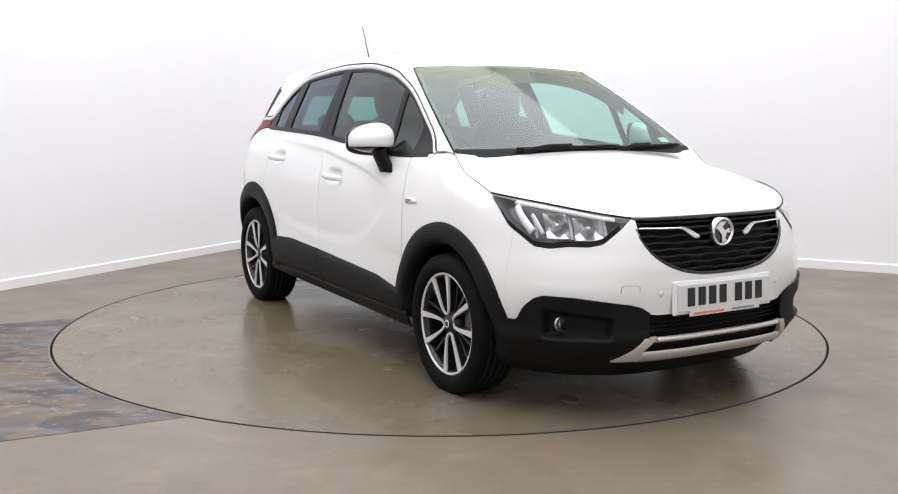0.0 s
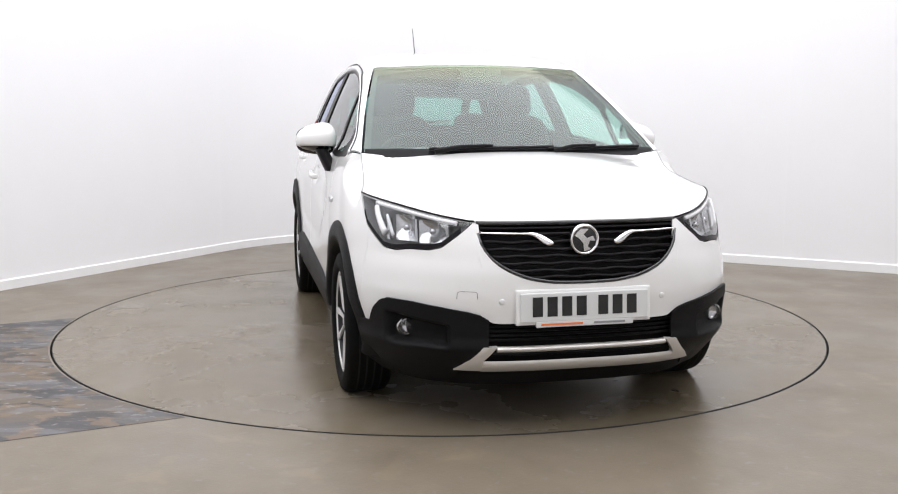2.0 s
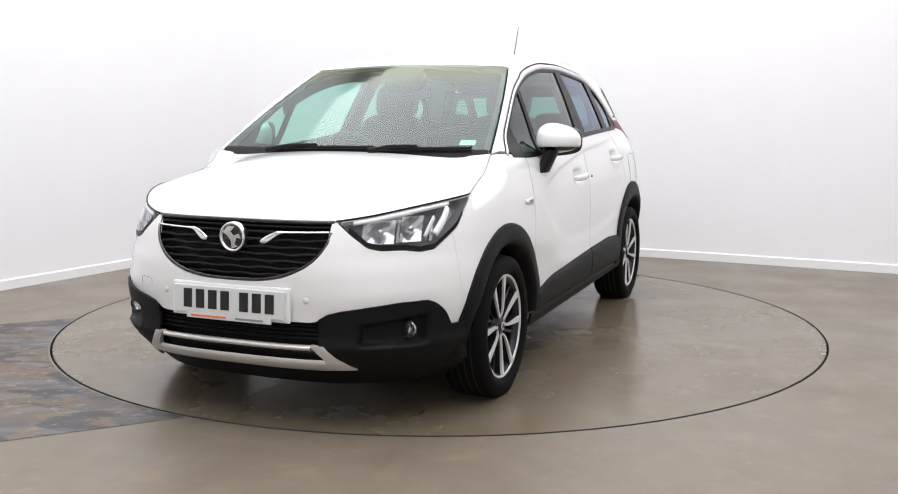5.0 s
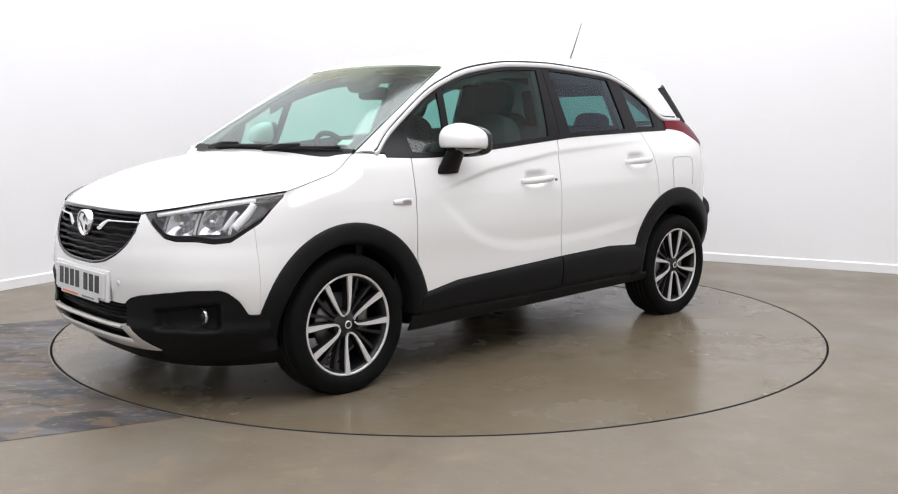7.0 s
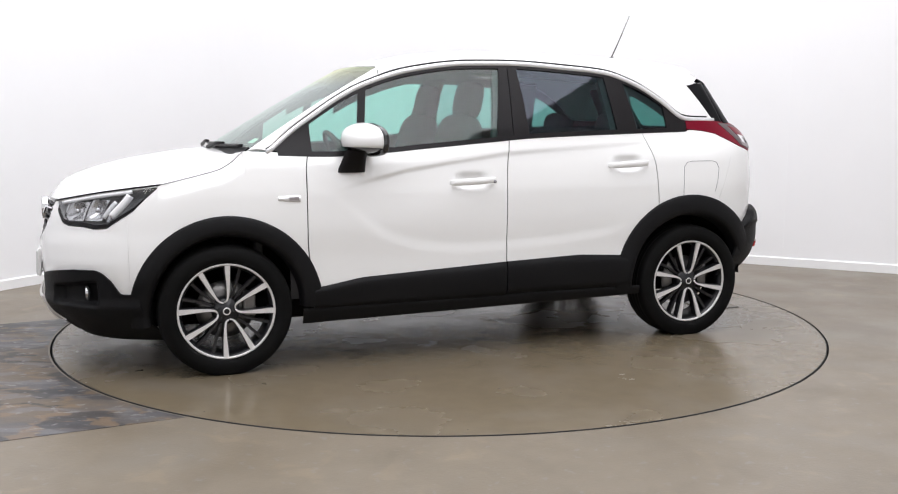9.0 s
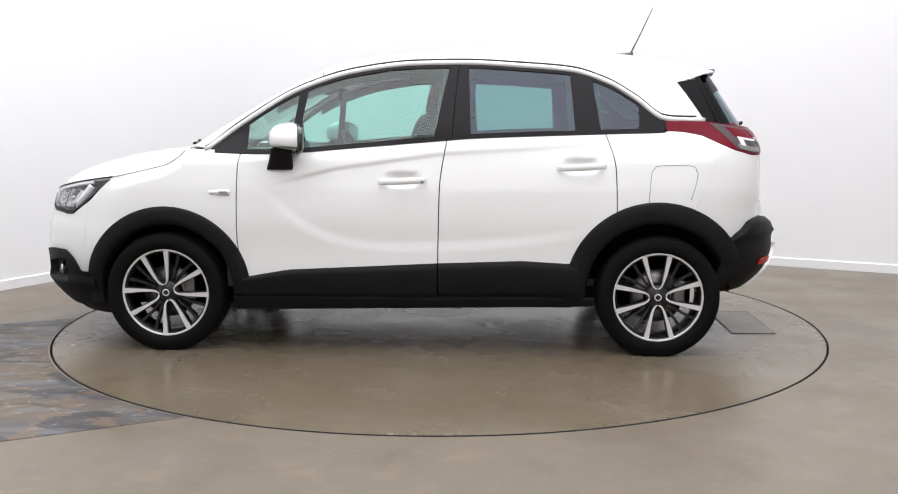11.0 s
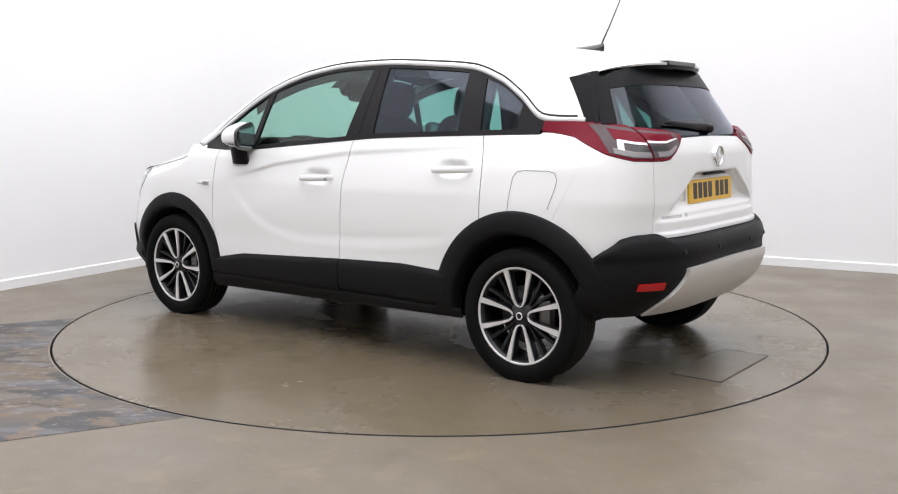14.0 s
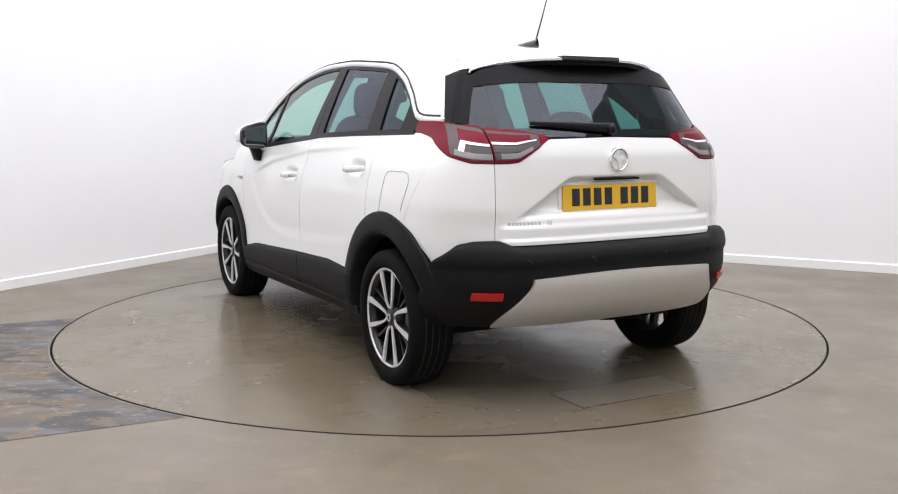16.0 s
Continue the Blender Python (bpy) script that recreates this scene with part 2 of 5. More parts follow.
def curve(*pts):
    """A smooth function through (x, y) points."""
    X = np.array([p[0] for p in pts], float)
    Y = np.array([p[1] for p in pts], float)
    d = np.diff(Y) / np.diff(X)
    s = np.zeros(len(X))
    s[0], s[-1] = d[0], d[-1]
    for i in range(1, len(X) - 1):
        s[i] = 0 if d[i - 1] * d[i] <= 0 else 2 * d[i - 1] * d[i] / (d[i - 1] + d[i])

    def f(x):
        x = min(max(x, X[0]), X[-1])
        i = min(max(int(np.searchsorted(X, x)) - 1, 0), len(X) - 2)
        h = X[i + 1] - X[i]
        t = (x - X[i]) / h
        return float((1 + 2 * t) * (1 - t) ** 2 * Y[i] + t * (1 - t) ** 2 * h * s[i] + t * t * (3 - 2 * t) * Y[i + 1] + t * t * (t - 1) * h * s[i + 1])
    return f


def line(*pts):
    X, Y = [p[0] for p in pts], [p[1] for p in pts]
    if X[0] > X[-1]:
        X, Y = X[::-1], Y[::-1]
    return lambda x: float(np.interp(x, X, Y))


def steps(a, b, n):
    return [a + (b - a) * i / n for i in range(n + 1)]


def smooth01(a, b, x):
    t = min(max((x - a) / (b - a), 0), 1)
    return t * t * (3 - 2 * t)


# ---- the room ----
RING = 2.25


def room():
    n = 192
    g = Geo()
    vs, fs = [], []
    for r in (RING + 0.010, 3.0, 4.5, 9.5):
        vs += [(r * math.cos(2 * math.pi * a / n), r * math.sin(2 * math.pi * a / n), 0) for a in range(n)]
    for k in range(3):
        fs += [(k * n + a, (k + 1) * n + a, (k + 1) * n + (a + 1) % n, k * n + (a + 1) % n) for a in range(n)]
    g.add(vs, fs, False)
    tagged(part("floor", g, M_FLOOR), "sealed brown-grey concrete studio floor with stains", "floor", kind="structure")
    pit = Geo().lathe([(0.01, -0.12), (RING + 0.010, -0.12), (RING + 0.010, -0.001)], n, axis="z")
    tagged(part("floor_pit", pit, M_PIT), "dark gap round the turntable", "floor", kind="structure")

    # worn painted drive-on strip that ends at the turntable
    d = Vector((-0.905, -0.425, 0))
    s = Vector((-0.425, 0.905, 0))
    rows = []
    for w in steps(-1.368, 0.955, 40):
        a = math.sqrt((RING + 0.02) ** 2 - w * w)
        rows.append([d * (a + (6.5 - a) * t) + s * w + Vector((0, 0, 0.0016)) for t in steps(0, 1, 8)])
    g = Geo().grid(rows, 0.001, ref=(0, 0, -5))
    tagged(part("floor_strip", g, M_WORN), "worn dark grey painted drive-on strip with ochre wear", "floor", kind="structure")

    # walls: two sides that meet in a wide curved corner, closed behind the camera
    corner = Vector((-1.31, 4.32))
    dl, dr = Vector((-0.485, -0.874)), Vector((0.884, -0.467))
    cut = 1.5
    p0, p1 = corner + dl * cut, corner + dr * cut
    arc = []
    for t in steps(0, 1, 16):
        arc.append(p0 * (1 - t) ** 2 + corner * 2 * t * (1 - t) + p1 * t * t)
    A, B = corner + dl * 11.0, corner + dr * 9.0

    def wall(name, pts, label):
        inward = Vector((0, -1.5))
        rows, outer = [], []
        for z in (0, CEIL):
            rows.append([Vector((p[0], p[1], z)) for p in pts])
        g = Geo().grid(rows, 0.0, ref=(0, 0, 1.0))
        g.f = [tuple(reversed(f)) for f in g.f]
        rows = [[Vector((p[0], p[1], z)) + (Vector((p[0], p[1], 0)) - Vector((inward[0], inward[1], 0))).normalized() * 0.12 for p in pts] for z in (0, CEIL)]
        g.grid(rows, 0.0, ref=(0, 0, 1.0))
        tagged(part(name, g, M_BOUNCEWALL if name == "wall_bounce_unseen" else M_WALL), label, "wall", kind="structure")
        sk = Geo()
        for i in range(len(pts) - 1):
            a, b = Vector((*pts[i][:2], 0)), Vector((*pts[i + 1][:2], 0))
            e = (b - a).normalized()
            nn = Vector((-e.y, e.x, 0))
            if nn.dot(Vector((inward[0], inward[1], 0)) - a) < 0:
                nn = -nn
            prof = [(0.0, 0), (0.014, 0), (0.014, 0.066), (0.010, 0.072), (0.0, 0.074)]
            sk.grid([[a + nn * o + Vector((0, 0, h)), b + nn * o + Vector((0, 0, h))] for o, h in prof], 0, ref=(*(a - nn * 3).xy, 0))
        sk.s = [False] * len(sk.s)
        tagged(part("baseboard", sk, M_SKIRT), "low white skirting board along the wall", "skirting", kind="structure")

    wall("wall_west", [A, corner + dl * 5, p0], "plain white studio wall")
    wall("wall_corner", arc, "white curved studio wall corner")
    wall("wall_east", [p1, corner + dr * 5, B], "plain white studio wall with faint panel joints")
    # unseen wall added to close the room; its tone sets the bounce on the car
    back = [B, Vector((B.x + 0.2, -7.5)), Vector((A.x, -7.5)), A]
    wall("wall_bounce_unseen", back, "unseen pale wall added behind the camera to bounce light")
    g = Geo().box((0, -1, CEIL + 0.06), (22, 18, 0.1), 0)
    tagged(part("ceiling", g, M_WALL), "white studio ceiling", "ceiling", kind="structure")
    # faint upright panel joints
    for dist in (2.95, 4.75):
        q = corner + dr * dist
        nn = Vector((dr.y, -dr.x))
        if nn.dot(-q) < 0:
            nn = -nn
        g = Geo().box((q.x + nn.x * 0.001, q.y + nn.y * 0.001, CEIL / 2), (0.004, 0.002, CEIL - 0.3), 0, m=Matrix.Rotation(math.atan2(dr.y, dr.x), 4, "Z"))
        tagged(part("trim", g, M_WALL), "faint upright joint between wall panels", "trim", kind="structure")


room()

# ---- the turntable ----
AX, AY = -0.115, -0.0685


def turntable():
    base = new("turntable")
    tagged(base, "round concrete-topped turntable flush with the floor", "turntable")
    n = 192
    g = Geo().lathe([(0.001, 0), (0.6, 0), (1.2, 0), (1.8, 0), (RING, 0)], n, axis="z")
    g.f = [tuple(reversed(f)) for f in g.f]
    g.lathe([(RING, 0), (RING, -0.1), (0.01, -0.1)], n, axis="z")
    part("disc_top", g, M_DISC, base)
    rim = Geo().lathe([(RING - 0.003, 0.0005), (RING - 0.003, 0.0015), (RING + 0.0005, 0.0015), (RING + 0.0005, -0.05)], n, axis="z")
    part("rim_edge", rim, M_PIT, base, "thin dark steel rim")
    # access hatch let into the disc
    x0, x1, y0, y1 = -2.075 - AX, -1.828 - AX, -0.345 - AY, 0.286 - AY
    hatch = part("hatch_plate", Geo().box(((x0 + x1) / 2, (y0 + y1) / 2, 0.0015), (x1 - x0, y1 - y0, 0.004), 0.001), M_HATCH, base, "flush metal access hatch")
    g = Geo()
    for a, b in (((x0, y0), (x1, y0)), ((x1, y0), (x1, y1)), ((x1, y1), (x0, y1)), ((x0, y1), (x0, y0))):
        c = ((a[0] + b[0]) / 2, (a[1] + b[1]) / 2, 0.002)
        g.box(c, (abs(a[0] - b[0]) + 0.006, abs(a[1] - b[1]) + 0.006, 0.0045), 0)
    part("hatch_gap", g, M_WORN, base)
    return base


table = turntable()

# ---- the car: its shape as functions (x ahead, y to its left, z up; metres from the middle of the wheelbase) ----
XF = curve((0.15, 2.00), (0.22, 2.06), (0.30, 2.12), (0.36, 2.14), (0.45, 2.145), (0.55, 2.155), (0.62, 2.155), (0.72, 2.14), (0.80, 2.115), (0.84, 2.095), (0.92, 2.04), (1.0, 1.95), (1.1, 1.85))
XR = curve((0.20, -1.70), (0.30, -1.82), (0.38, -1.92), (0.45, -1.975), (0.55, -2.003), (0.65, -1.993), (0.72, -1.942), (0.76, -1.914), (0.90, -1.904), (1.06, -1.896), (1.15, -1.862), (1.22, -1.81), (1.5, -1.7))
WZ = curve((0.15, 0.77), (0.22, 0.825), (0.30, 0.855), (0.42, 0.868), (0.55, 0.865), (0.68, 0.868), (0.85, 0.858), (0.92, 0.846), (1.0, 0.828), (1.07, 0.804), (1.12, 0.778), (1.17, 0.742), (1.22, 0.712), (1.3, 0.68))
QR = line((0.66, 3.3), (0.85, 5.0), (1.2, 6.0))
LF, LR, PR = 1.2, 0.6, 2.5
PFZ = line((0.56, 3.5), (0.70, 3.0))
QFZ = line((0.56, 3.1), (0.70, 3.0))


def shoulder_out(u, z):
    """Fuller plan of the front corners, between the lamps and the wheels."""
    return 1 + 0.028 * smooth01(0.14, 0.36, u) * smooth01(0.72, 0.42, u) * smooth01(0.36, 0.50, z)


def nose(phi, z):
    """The front: phi 0 at the middle, 90 where it runs into the flank."""
    c, s = abs(math.cos(radians(phi))), abs(math.sin(radians(phi)))
    u = 1 - c ** (2 / PFZ(z))
    return Vector((XF(z) - LF * u, math.copysign(WZ(z) * s ** (2 / QFZ(z)) * shoulder_out(u, z), phi), z))


def nose_phi(y, z):
    return math.degrees(math.asin(min(1, (abs(y) / WZ(z)) ** (QFZ(z) / 2))))


def nose_phi_x(x, z):
    return math.degrees(math.acos(min(1, max(0, 1 - (XF(z) - x) / LF)) ** (PFZ(z) / 2)))


def nose_y(y, z, out=0.0):
    p = nose(nose_phi(y, z), z)
    return Vector((p.x + out, y, z))


def tail(rho, z):
    c, s = abs(math.cos(radians(rho))), abs(math.sin(radians(rho)))
    return Vector((XR(z) + LR * (1 - c ** (2 / PR)), math.copysign(WZ(z) * s ** (2 / QR(z)), rho), z))


def tail_q(rho, z):
    """The rear quarter above the bumper."""
    return Vector((*tail(rho, max(z, 0.78)).xy, z))


def tail_rho(y, z):
    return math.degrees(math.asin(min(1, (abs(y) / WZ(z)) ** (QR(z) / 2))))


def tail_rho_x(x, z):
    return math.degrees(math.acos(min(1, max(0, 1 - (x - XR(z)) / LR)) ** (PR / 2)))


def tail_y(y, z, out=0.0):
    p = tail(tail_rho(y, z), z)
    return Vector((p.x - out, y, z))


SHOULDER = line((0.86, 0.85), (0.79, 0.872), (0.63, 0.920), (0.38, 0.980), (-0.17, 1.056), (-1.02, 1.108), (-1.6, 1.12))


CREASE = curve((-1.1, 0.68), (-0.7, 0.61), (-0.3, 0.575), (0.1, 0.565), (0.3, 0.585), (0.5, 0.645), (0.70, 0.80), (0.9, 0.95))


def flank_low(x, z):
    w = WZ(z)
    u = (XF(z) - x) / LF
    if u < 1:
        w *= max(0.0, 1 - max(0.0, 1 - u) ** PFZ(z) if u > 0 else 0) ** (1 / QFZ(z)) * shoulder_out(u, z)
    u = (x - XR(z)) / LR
    if u < 1:
        w *= max(0.0, 1 - max(0.0, 1 - max(u, 0)) ** PR) ** (1 / QR(z))
    # pressed hollow in the lower doors and the shoulder above it
    k = smooth01(0.92, 0.6, x) * smooth01(-1.1, -0.6, x)
    crease = CREASE(x)
    line_z = SHOULDER(x)
    w -= 0.010 * smooth01(0.80, 0.45, x) * smooth01(-1.2, -0.85, x) * smooth01(line_z + 0.004, line_z - 0.016, z) * smooth01(line_z - 0.24, line_z - 0.016, z)
    for hx, hz in ((0.032, 0.914), (-0.895, 0.988)):
        w -= 0.027 * math.exp(-((x - hx) / 0.078) ** 4 - ((z - hz) / 0.036) ** 4)
    w -= 0.006 * k * smooth01(crease - 0.03, crease + 0.04, z) * smooth01(1.0, 0.66, z)
    return w


def flank(x, z):
    g = 0.800 - 0.055 * ((x + 0.2) / 1.2) ** 2 - 0.36 * (z - 1.09) - 0.20 * (z - 1.09) ** 2
    if z > 1.20:
        return g
    t = smooth01(1.0, 1.18, z)
    return flank_low(x, z) * (1 - t) + g * t


def side(x, z, out=0.0):
    return Vector((x, flank(x, z) + out, z))


BELT = curve((-1.36, 1.173), (-0.814, 1.158), (-0.321, 1.140), (-0.147, 1.126), (0.267, 1.092), (0.581, 1.066), (0.772, 1.058), (1.06, 1.066))
RAIL = curve((-1.56, 1.226), (-1.40, 1.229), (-1.332, 1.236), (-1.186, 1.340), (-1.039, 1.428), (-0.848, 1.490), (-0.627, 1.510), (-0.267, 1.529), (-0.023, 1.525), (0.288, 1.487), (0.574, 1.400), (0.902, 1.205), (1.075, 1.070))
ROOF = curve((-1.66, 1.520), (-1.37, 1.572), (-1.07, 1.602), (-0.61, 1.620), (-0.17, 1.622), (0.21, 1.592), (0.36, 1.562), (0.50, 1.520))
HOODZ = curve((1.0, 1.083), (1.19, 1.081), (1.31, 1.078), (1.43, 1.067), (1.71, 1.022), (1.915, 0.967), (2.03, 0.916), (2.095, 0.840))
HOODDROP = curve((1.0, 0.0), (1.18, 0.004), (1.25, 0.062), (1.32, 0.097), (1.45, 0.113), (1.585, 0.125), (1.8, 0.19), (2.0, 0.30), (2.1, 0.36))


def hood_z(x, y):
    return HOODZ(x) - HOODDROP(x) * (abs(y) / 0.76) ** 2.4


LAMPTOP = line((18.9, 0.837), (20.7, 0.836), (30, 0.855), (45, 0.889), (60.7, 0.922))
LAMPBOT = line((20.7, 0.832), (25, 0.785), (30.0, 0.738), (34, 0.727), (41, 0.726), (46, 0.716), (50.5, 0.723), (57.2, 0.800), (60.7, 0.916))
GRILLEBOT = curve((0, 0.600), (0.1, 0.602), (0.2, 0.615), (0.30, 0.650), (0.36, 0.690), (0.395, 0.735), (0.412, 0.790), (0.416, 0.836))
ARCH_F, ARCH_R = (1.29, 0.318, 0.370, 0.457), (-1.290, 0.332, 0.375, 0.478)


def arch_z(arch, x):
    cx, cz, ri, ro = arch
    return cz + math.sqrt(max(0.0, ro * ro - (x - cx) ** 2))


SILLTOP = line((0.93, 0.395), (0.851, 0.405), (0.636, 0.443), (-0.157, 0.483), (-0.592, 0.499), (-0.90, 0.482))
DOORF = curve((0.38, 0.855), (0.50, 0.890), (0.642, 0.904), (0.98, 0.900), (1.066, 0.885), (1.1, 0.88))
DOORB = curve((0.30, -0.152), (0.48, -0.154), (0.871, -0.162), (1.128, -0.198), (1.2, -0.21))
DOORR = curve((0.45, -1.01), (0.737, -1.078), (0.968, -1.072), (1.163, -1.02), (1.2, -1.0))
GAP = 0.0028


def both(name, geo, material, parent, label=""):
    """The part on the car's left and its mirror image on the right."""
    part(name, geo, material, parent, label)
    return part(name, geo.flip(), material, parent, label)


def columns(cols, zb, zt, place, n=14):
    """Rows of a sheet: one column a parameter, from zb to zt."""
    return [[place(c, zb(c) + (zt(c) - zb(c)) * t) for t in steps(0, 1, n)] for c in cols]


M_REFLECTOR = mat("red_reflector", (0.42, 0.010, 0.012), 0.2, grain=0.05, scale=200)
M_FRAME = mat("black_glass_frame", (0.005, 0.005, 0.006), 0.4, spec=0.12)
car = new("car")
tagged(car, "white compact crossover car with black cladding standing on the turntable", "car")


def panels():
    # bonnet
    rear = lambda t: Vector((1.278 - 0.088 * t * t, 0.738 * t, 0))
    rows = []
    for t in steps(-1, 1, 48):
        a = abs(t)
        phi = 18.9 * a / 0.52 if a < 0.52 else 18.9 + (60.2 - 18.9) * (a - 0.52) / 0.48
        f = nose(math.copysign(phi, t if t else 1), 0.839 if a < 0.52 else LAMPTOP(phi) + 0.004)
        r = rear(t)
        row = []
        for s in steps(0, 1, 22):
            q = s ** 1.3
            x, y = f.x + (r.x - f.x) * q, f.y + (r.y - f.y) * (1 - (1 - q) ** 1.6)
            z = hood_z(x, y)
            k = (1 - s) ** 3
            row.append(Vector((x, y, z * (1 - k) + (f.z + (z - hood_z(f.x, f.y))) * k)))
        rows.append(row)
    part("bonnet", Geo().grid(rows, 0.012, ref=(1.5, 0, 0.3)), M_PAINT, car, "glossy white bonnet")

    both("bonnet_seam", Geo().tube([p + Vector((0, 0.001, 0.0)) for p in rows[-1]], 0.0022, 6), M_GREYINK, car)
    # front wings
    hood_edge = rows[-1]
    hx, hz, hy = [p.x for p in hood_edge][::-1], [p.z for p in hood_edge][::-1], [p.y for p in hood_edge][::-1]

    def top(x):
        if x < 1.592:
            return float(np.interp(x, hx, hz))
        z = 0.86
        for _ in range(30):
            z += 0.35 * (LAMPBOT(nose_phi_x(x, z)) - z)
        return z
    out = []
    for x in sorted(steps(0.87, 0.96, 4) + steps(0.98, 1.17, 9) + [1.185, 1.191, 1.194, 1.20, 1.21, 1.225, 1.24, 1.26, 1.28, 1.30, 1.32] + steps(1.345, 1.56, 12) + steps(1.575, 1.7385, 12)):
        zt = top(x) - GAP
        if x < 1.192:
            zt = 1.061 + (x - 0.86) * 0.045
        zb = arch_z(ARCH_F, x) - 0.02 if x > 0.86 else 0.40
        col = []
        for t in steps(0, 1, 18):
            z = zb + (zt - zb) * t
            xx = x if x > 0.96 else 0.96 + (DOORF(z) + GAP - 0.96) * (0.96 - x) / 0.09
            p = side(xx, z)
            if 1.192 <= x < 1.58:
                k = smooth01(0.75, 1.0, t)
                ye = float(np.interp(x, hx, hy)) + 0.002
                p.y = p.y * (1 - k) + min(p.y, ye) * k
            col.append(p)
        out.append(col)
    both("front_wing", Geo().grid(out, 0.010), M_PAINT, car)

    # bumper skin
    WB = line((0, 0.447), (14.5, 0.447), (16.2, 0.458), (18.3, 0.477), (21.9, 0.490), (31, 0.507), (40.4, 0.520), (50, 0.522), (52.5, 0.510), (55.3, 0.473), (57.8, 0.412), (59, 0.408), (70, 0.406))
    rows = []
    for phi in sorted(steps(0, 15, 10) + [15.8, 16.6, 17.2, 17.8, 18.3, 18.7, 19.1, 19.8, 20.6] + steps(21.5, 48.5, 30)):
        y = nose(phi, 0.7).y
        zt = GRILLEBOT(min(y, 0.416)) if phi < 19 else (LAMPTOP(phi) - 0.001 if phi < 20.7 else LAMPBOT(phi))
        rows.append([nose(phi, WB(phi) + (zt - GAP - WB(phi)) * t) for t in steps(0, 1, 16)])
    for c in steps(0, 1, 16):
        edge = lambda z: 49.5 + c * (nose_phi_x(1.7396, z) - 49.5)
        zt, zb = 0.78, WB(edge(0.43))
        for _ in range(30):
            zt += 0.35 * (LAMPBOT(edge(zt)) - zt)
        rows.append([nose(edge(zb + (zt - GAP - zb) * t), zb + (zt - GAP - zb) * t) for t in steps(0, 1, 16)])
    rows = [[Vector((p.x, -p.y, p.z)) for p in r] for r in rows[:0:-1]] + rows
    part("front_bumper", Geo().grid(rows, 0.012), M_PAINT, car, "white painted front bumper")

    # black lower corners of the front bumper with the fog lamp recess
    def corner(phi, z):
        p = nose(phi, z)
        b = Vector((math.cos(radians(phi)), math.sin(radians(phi)), 0))
        rec = smooth01(26.5, 29, phi) * smooth01(50.5, 47.5, phi) * smooth01(0.352, 0.362, z) * smooth01(0.352 + 0.085 + (phi - 25) * 0.0016, 0.338 + 0.085 + (phi - 25) * 0.0016, z)
        low = smooth01(0.36, 0.25, z) * 0.02 * smooth01(20, 30, phi)
        return p + b * (0.012 + 0.012 * smooth01(0.40, 0.34, z) - 0.045 * rec - low)
    rows = []
    for phi in sorted(steps(16, 64, 64)):
        zt = WB(phi) + 0.004
        zb = 0.205 + 0.04 * smooth01(28, 18, phi) * 3.0 if phi < 28 else 0.205
        rows.append([corner(phi, zb + (zt - zb) * t) for t in steps(0, 1, 36)])
    both("bumper_corner", Geo().grid(rows, 0.010), M_CLAD, car, "black textured bumper corner")
    for s in (1, -1):
        base = nose(43.2, 0.405)
        c = Vector((base.x - 0.022, base.y * s * 0.985, 0.412))
        fog = part("fog_lamp", Geo().lathe([(0.0, -0.012), (0.026, -0.009), (0.033, 0.0), (0.038, 0.008), (0.033, 0.014)], 28, c, "x"), M_LAMPINNER, car, "round fog lamp")
        part("lens", Geo().lathe([(0.031, 0.011), (0.020, 0.016), (0.001, 0.018)], 24, c, "x"), M_LENS, fog)

    # black lip below everything
    rows = [[nose(phi, z) + Vector((-0.02, 0, 0)) for z in (0.165, 0.19, 0.22, 0.25)] for phi in steps(-62, 62, 40)]
    part("front_lip", Geo().grid(rows, 0.02), M_CLAD, car)

    # doors
    def door(x0, x1, zb, zt, n=66):
        rows = []
        for t in steps(0, 1, n):
            col = []
            for s in steps(0, 1, 64):
                zz = zb(0) + (zt(0) - zb(0)) * s
                xa, xb = x0(zz) - GAP, x1(zz) + GAP
                x = xa + (xb - xa) * t
                lo, hi = zb(x), zt(x)
                z = lo + (hi - lo) * s
                x = x0(z) - GAP + (x1(z) + GAP - x0(z) + GAP) * t
                col.append(side(x, z))
            rows.append(col)
        return rows
    low = lambda x: max(SILLTOP(x), arch_z(ARCH_R, x) - 0.02 if x < -0.8 else 0) + 0.0
    belt = lambda x: BELT(x) - 0.012
    both("front_door", Geo().grid(door(DOORF, DOORB, low, belt), 0.010), M_PAINT, car, "white front door")
    both("rear_door", Geo().grid(door(DOORB, DOORR, low, belt), 0.010), M_PAINT, car, "white rear door")

    # rear quarters
    LAMPLOW = line((-1.90, 1.046), (-1.80, 1.048), (-1.70, 1.075), (-1.62, 1.112), (-1.535, 1.152), (-1.45, 1.166), (-1.388, 1.172), (-1.32, 1.173))
    BUMPTOP = line((-1.655, 0.605), (-1.70, 0.636), (-1.76, 0.669), (-1.80, 0.693), (-1.86, 0.710), (-1.90, 0.713))

    rows = []
    xs = steps(-1.05, -1.33, 12) + steps(-1.345, -1.80, 26) + [-1.80 - 0.01 * i for i in range(1, 10)]
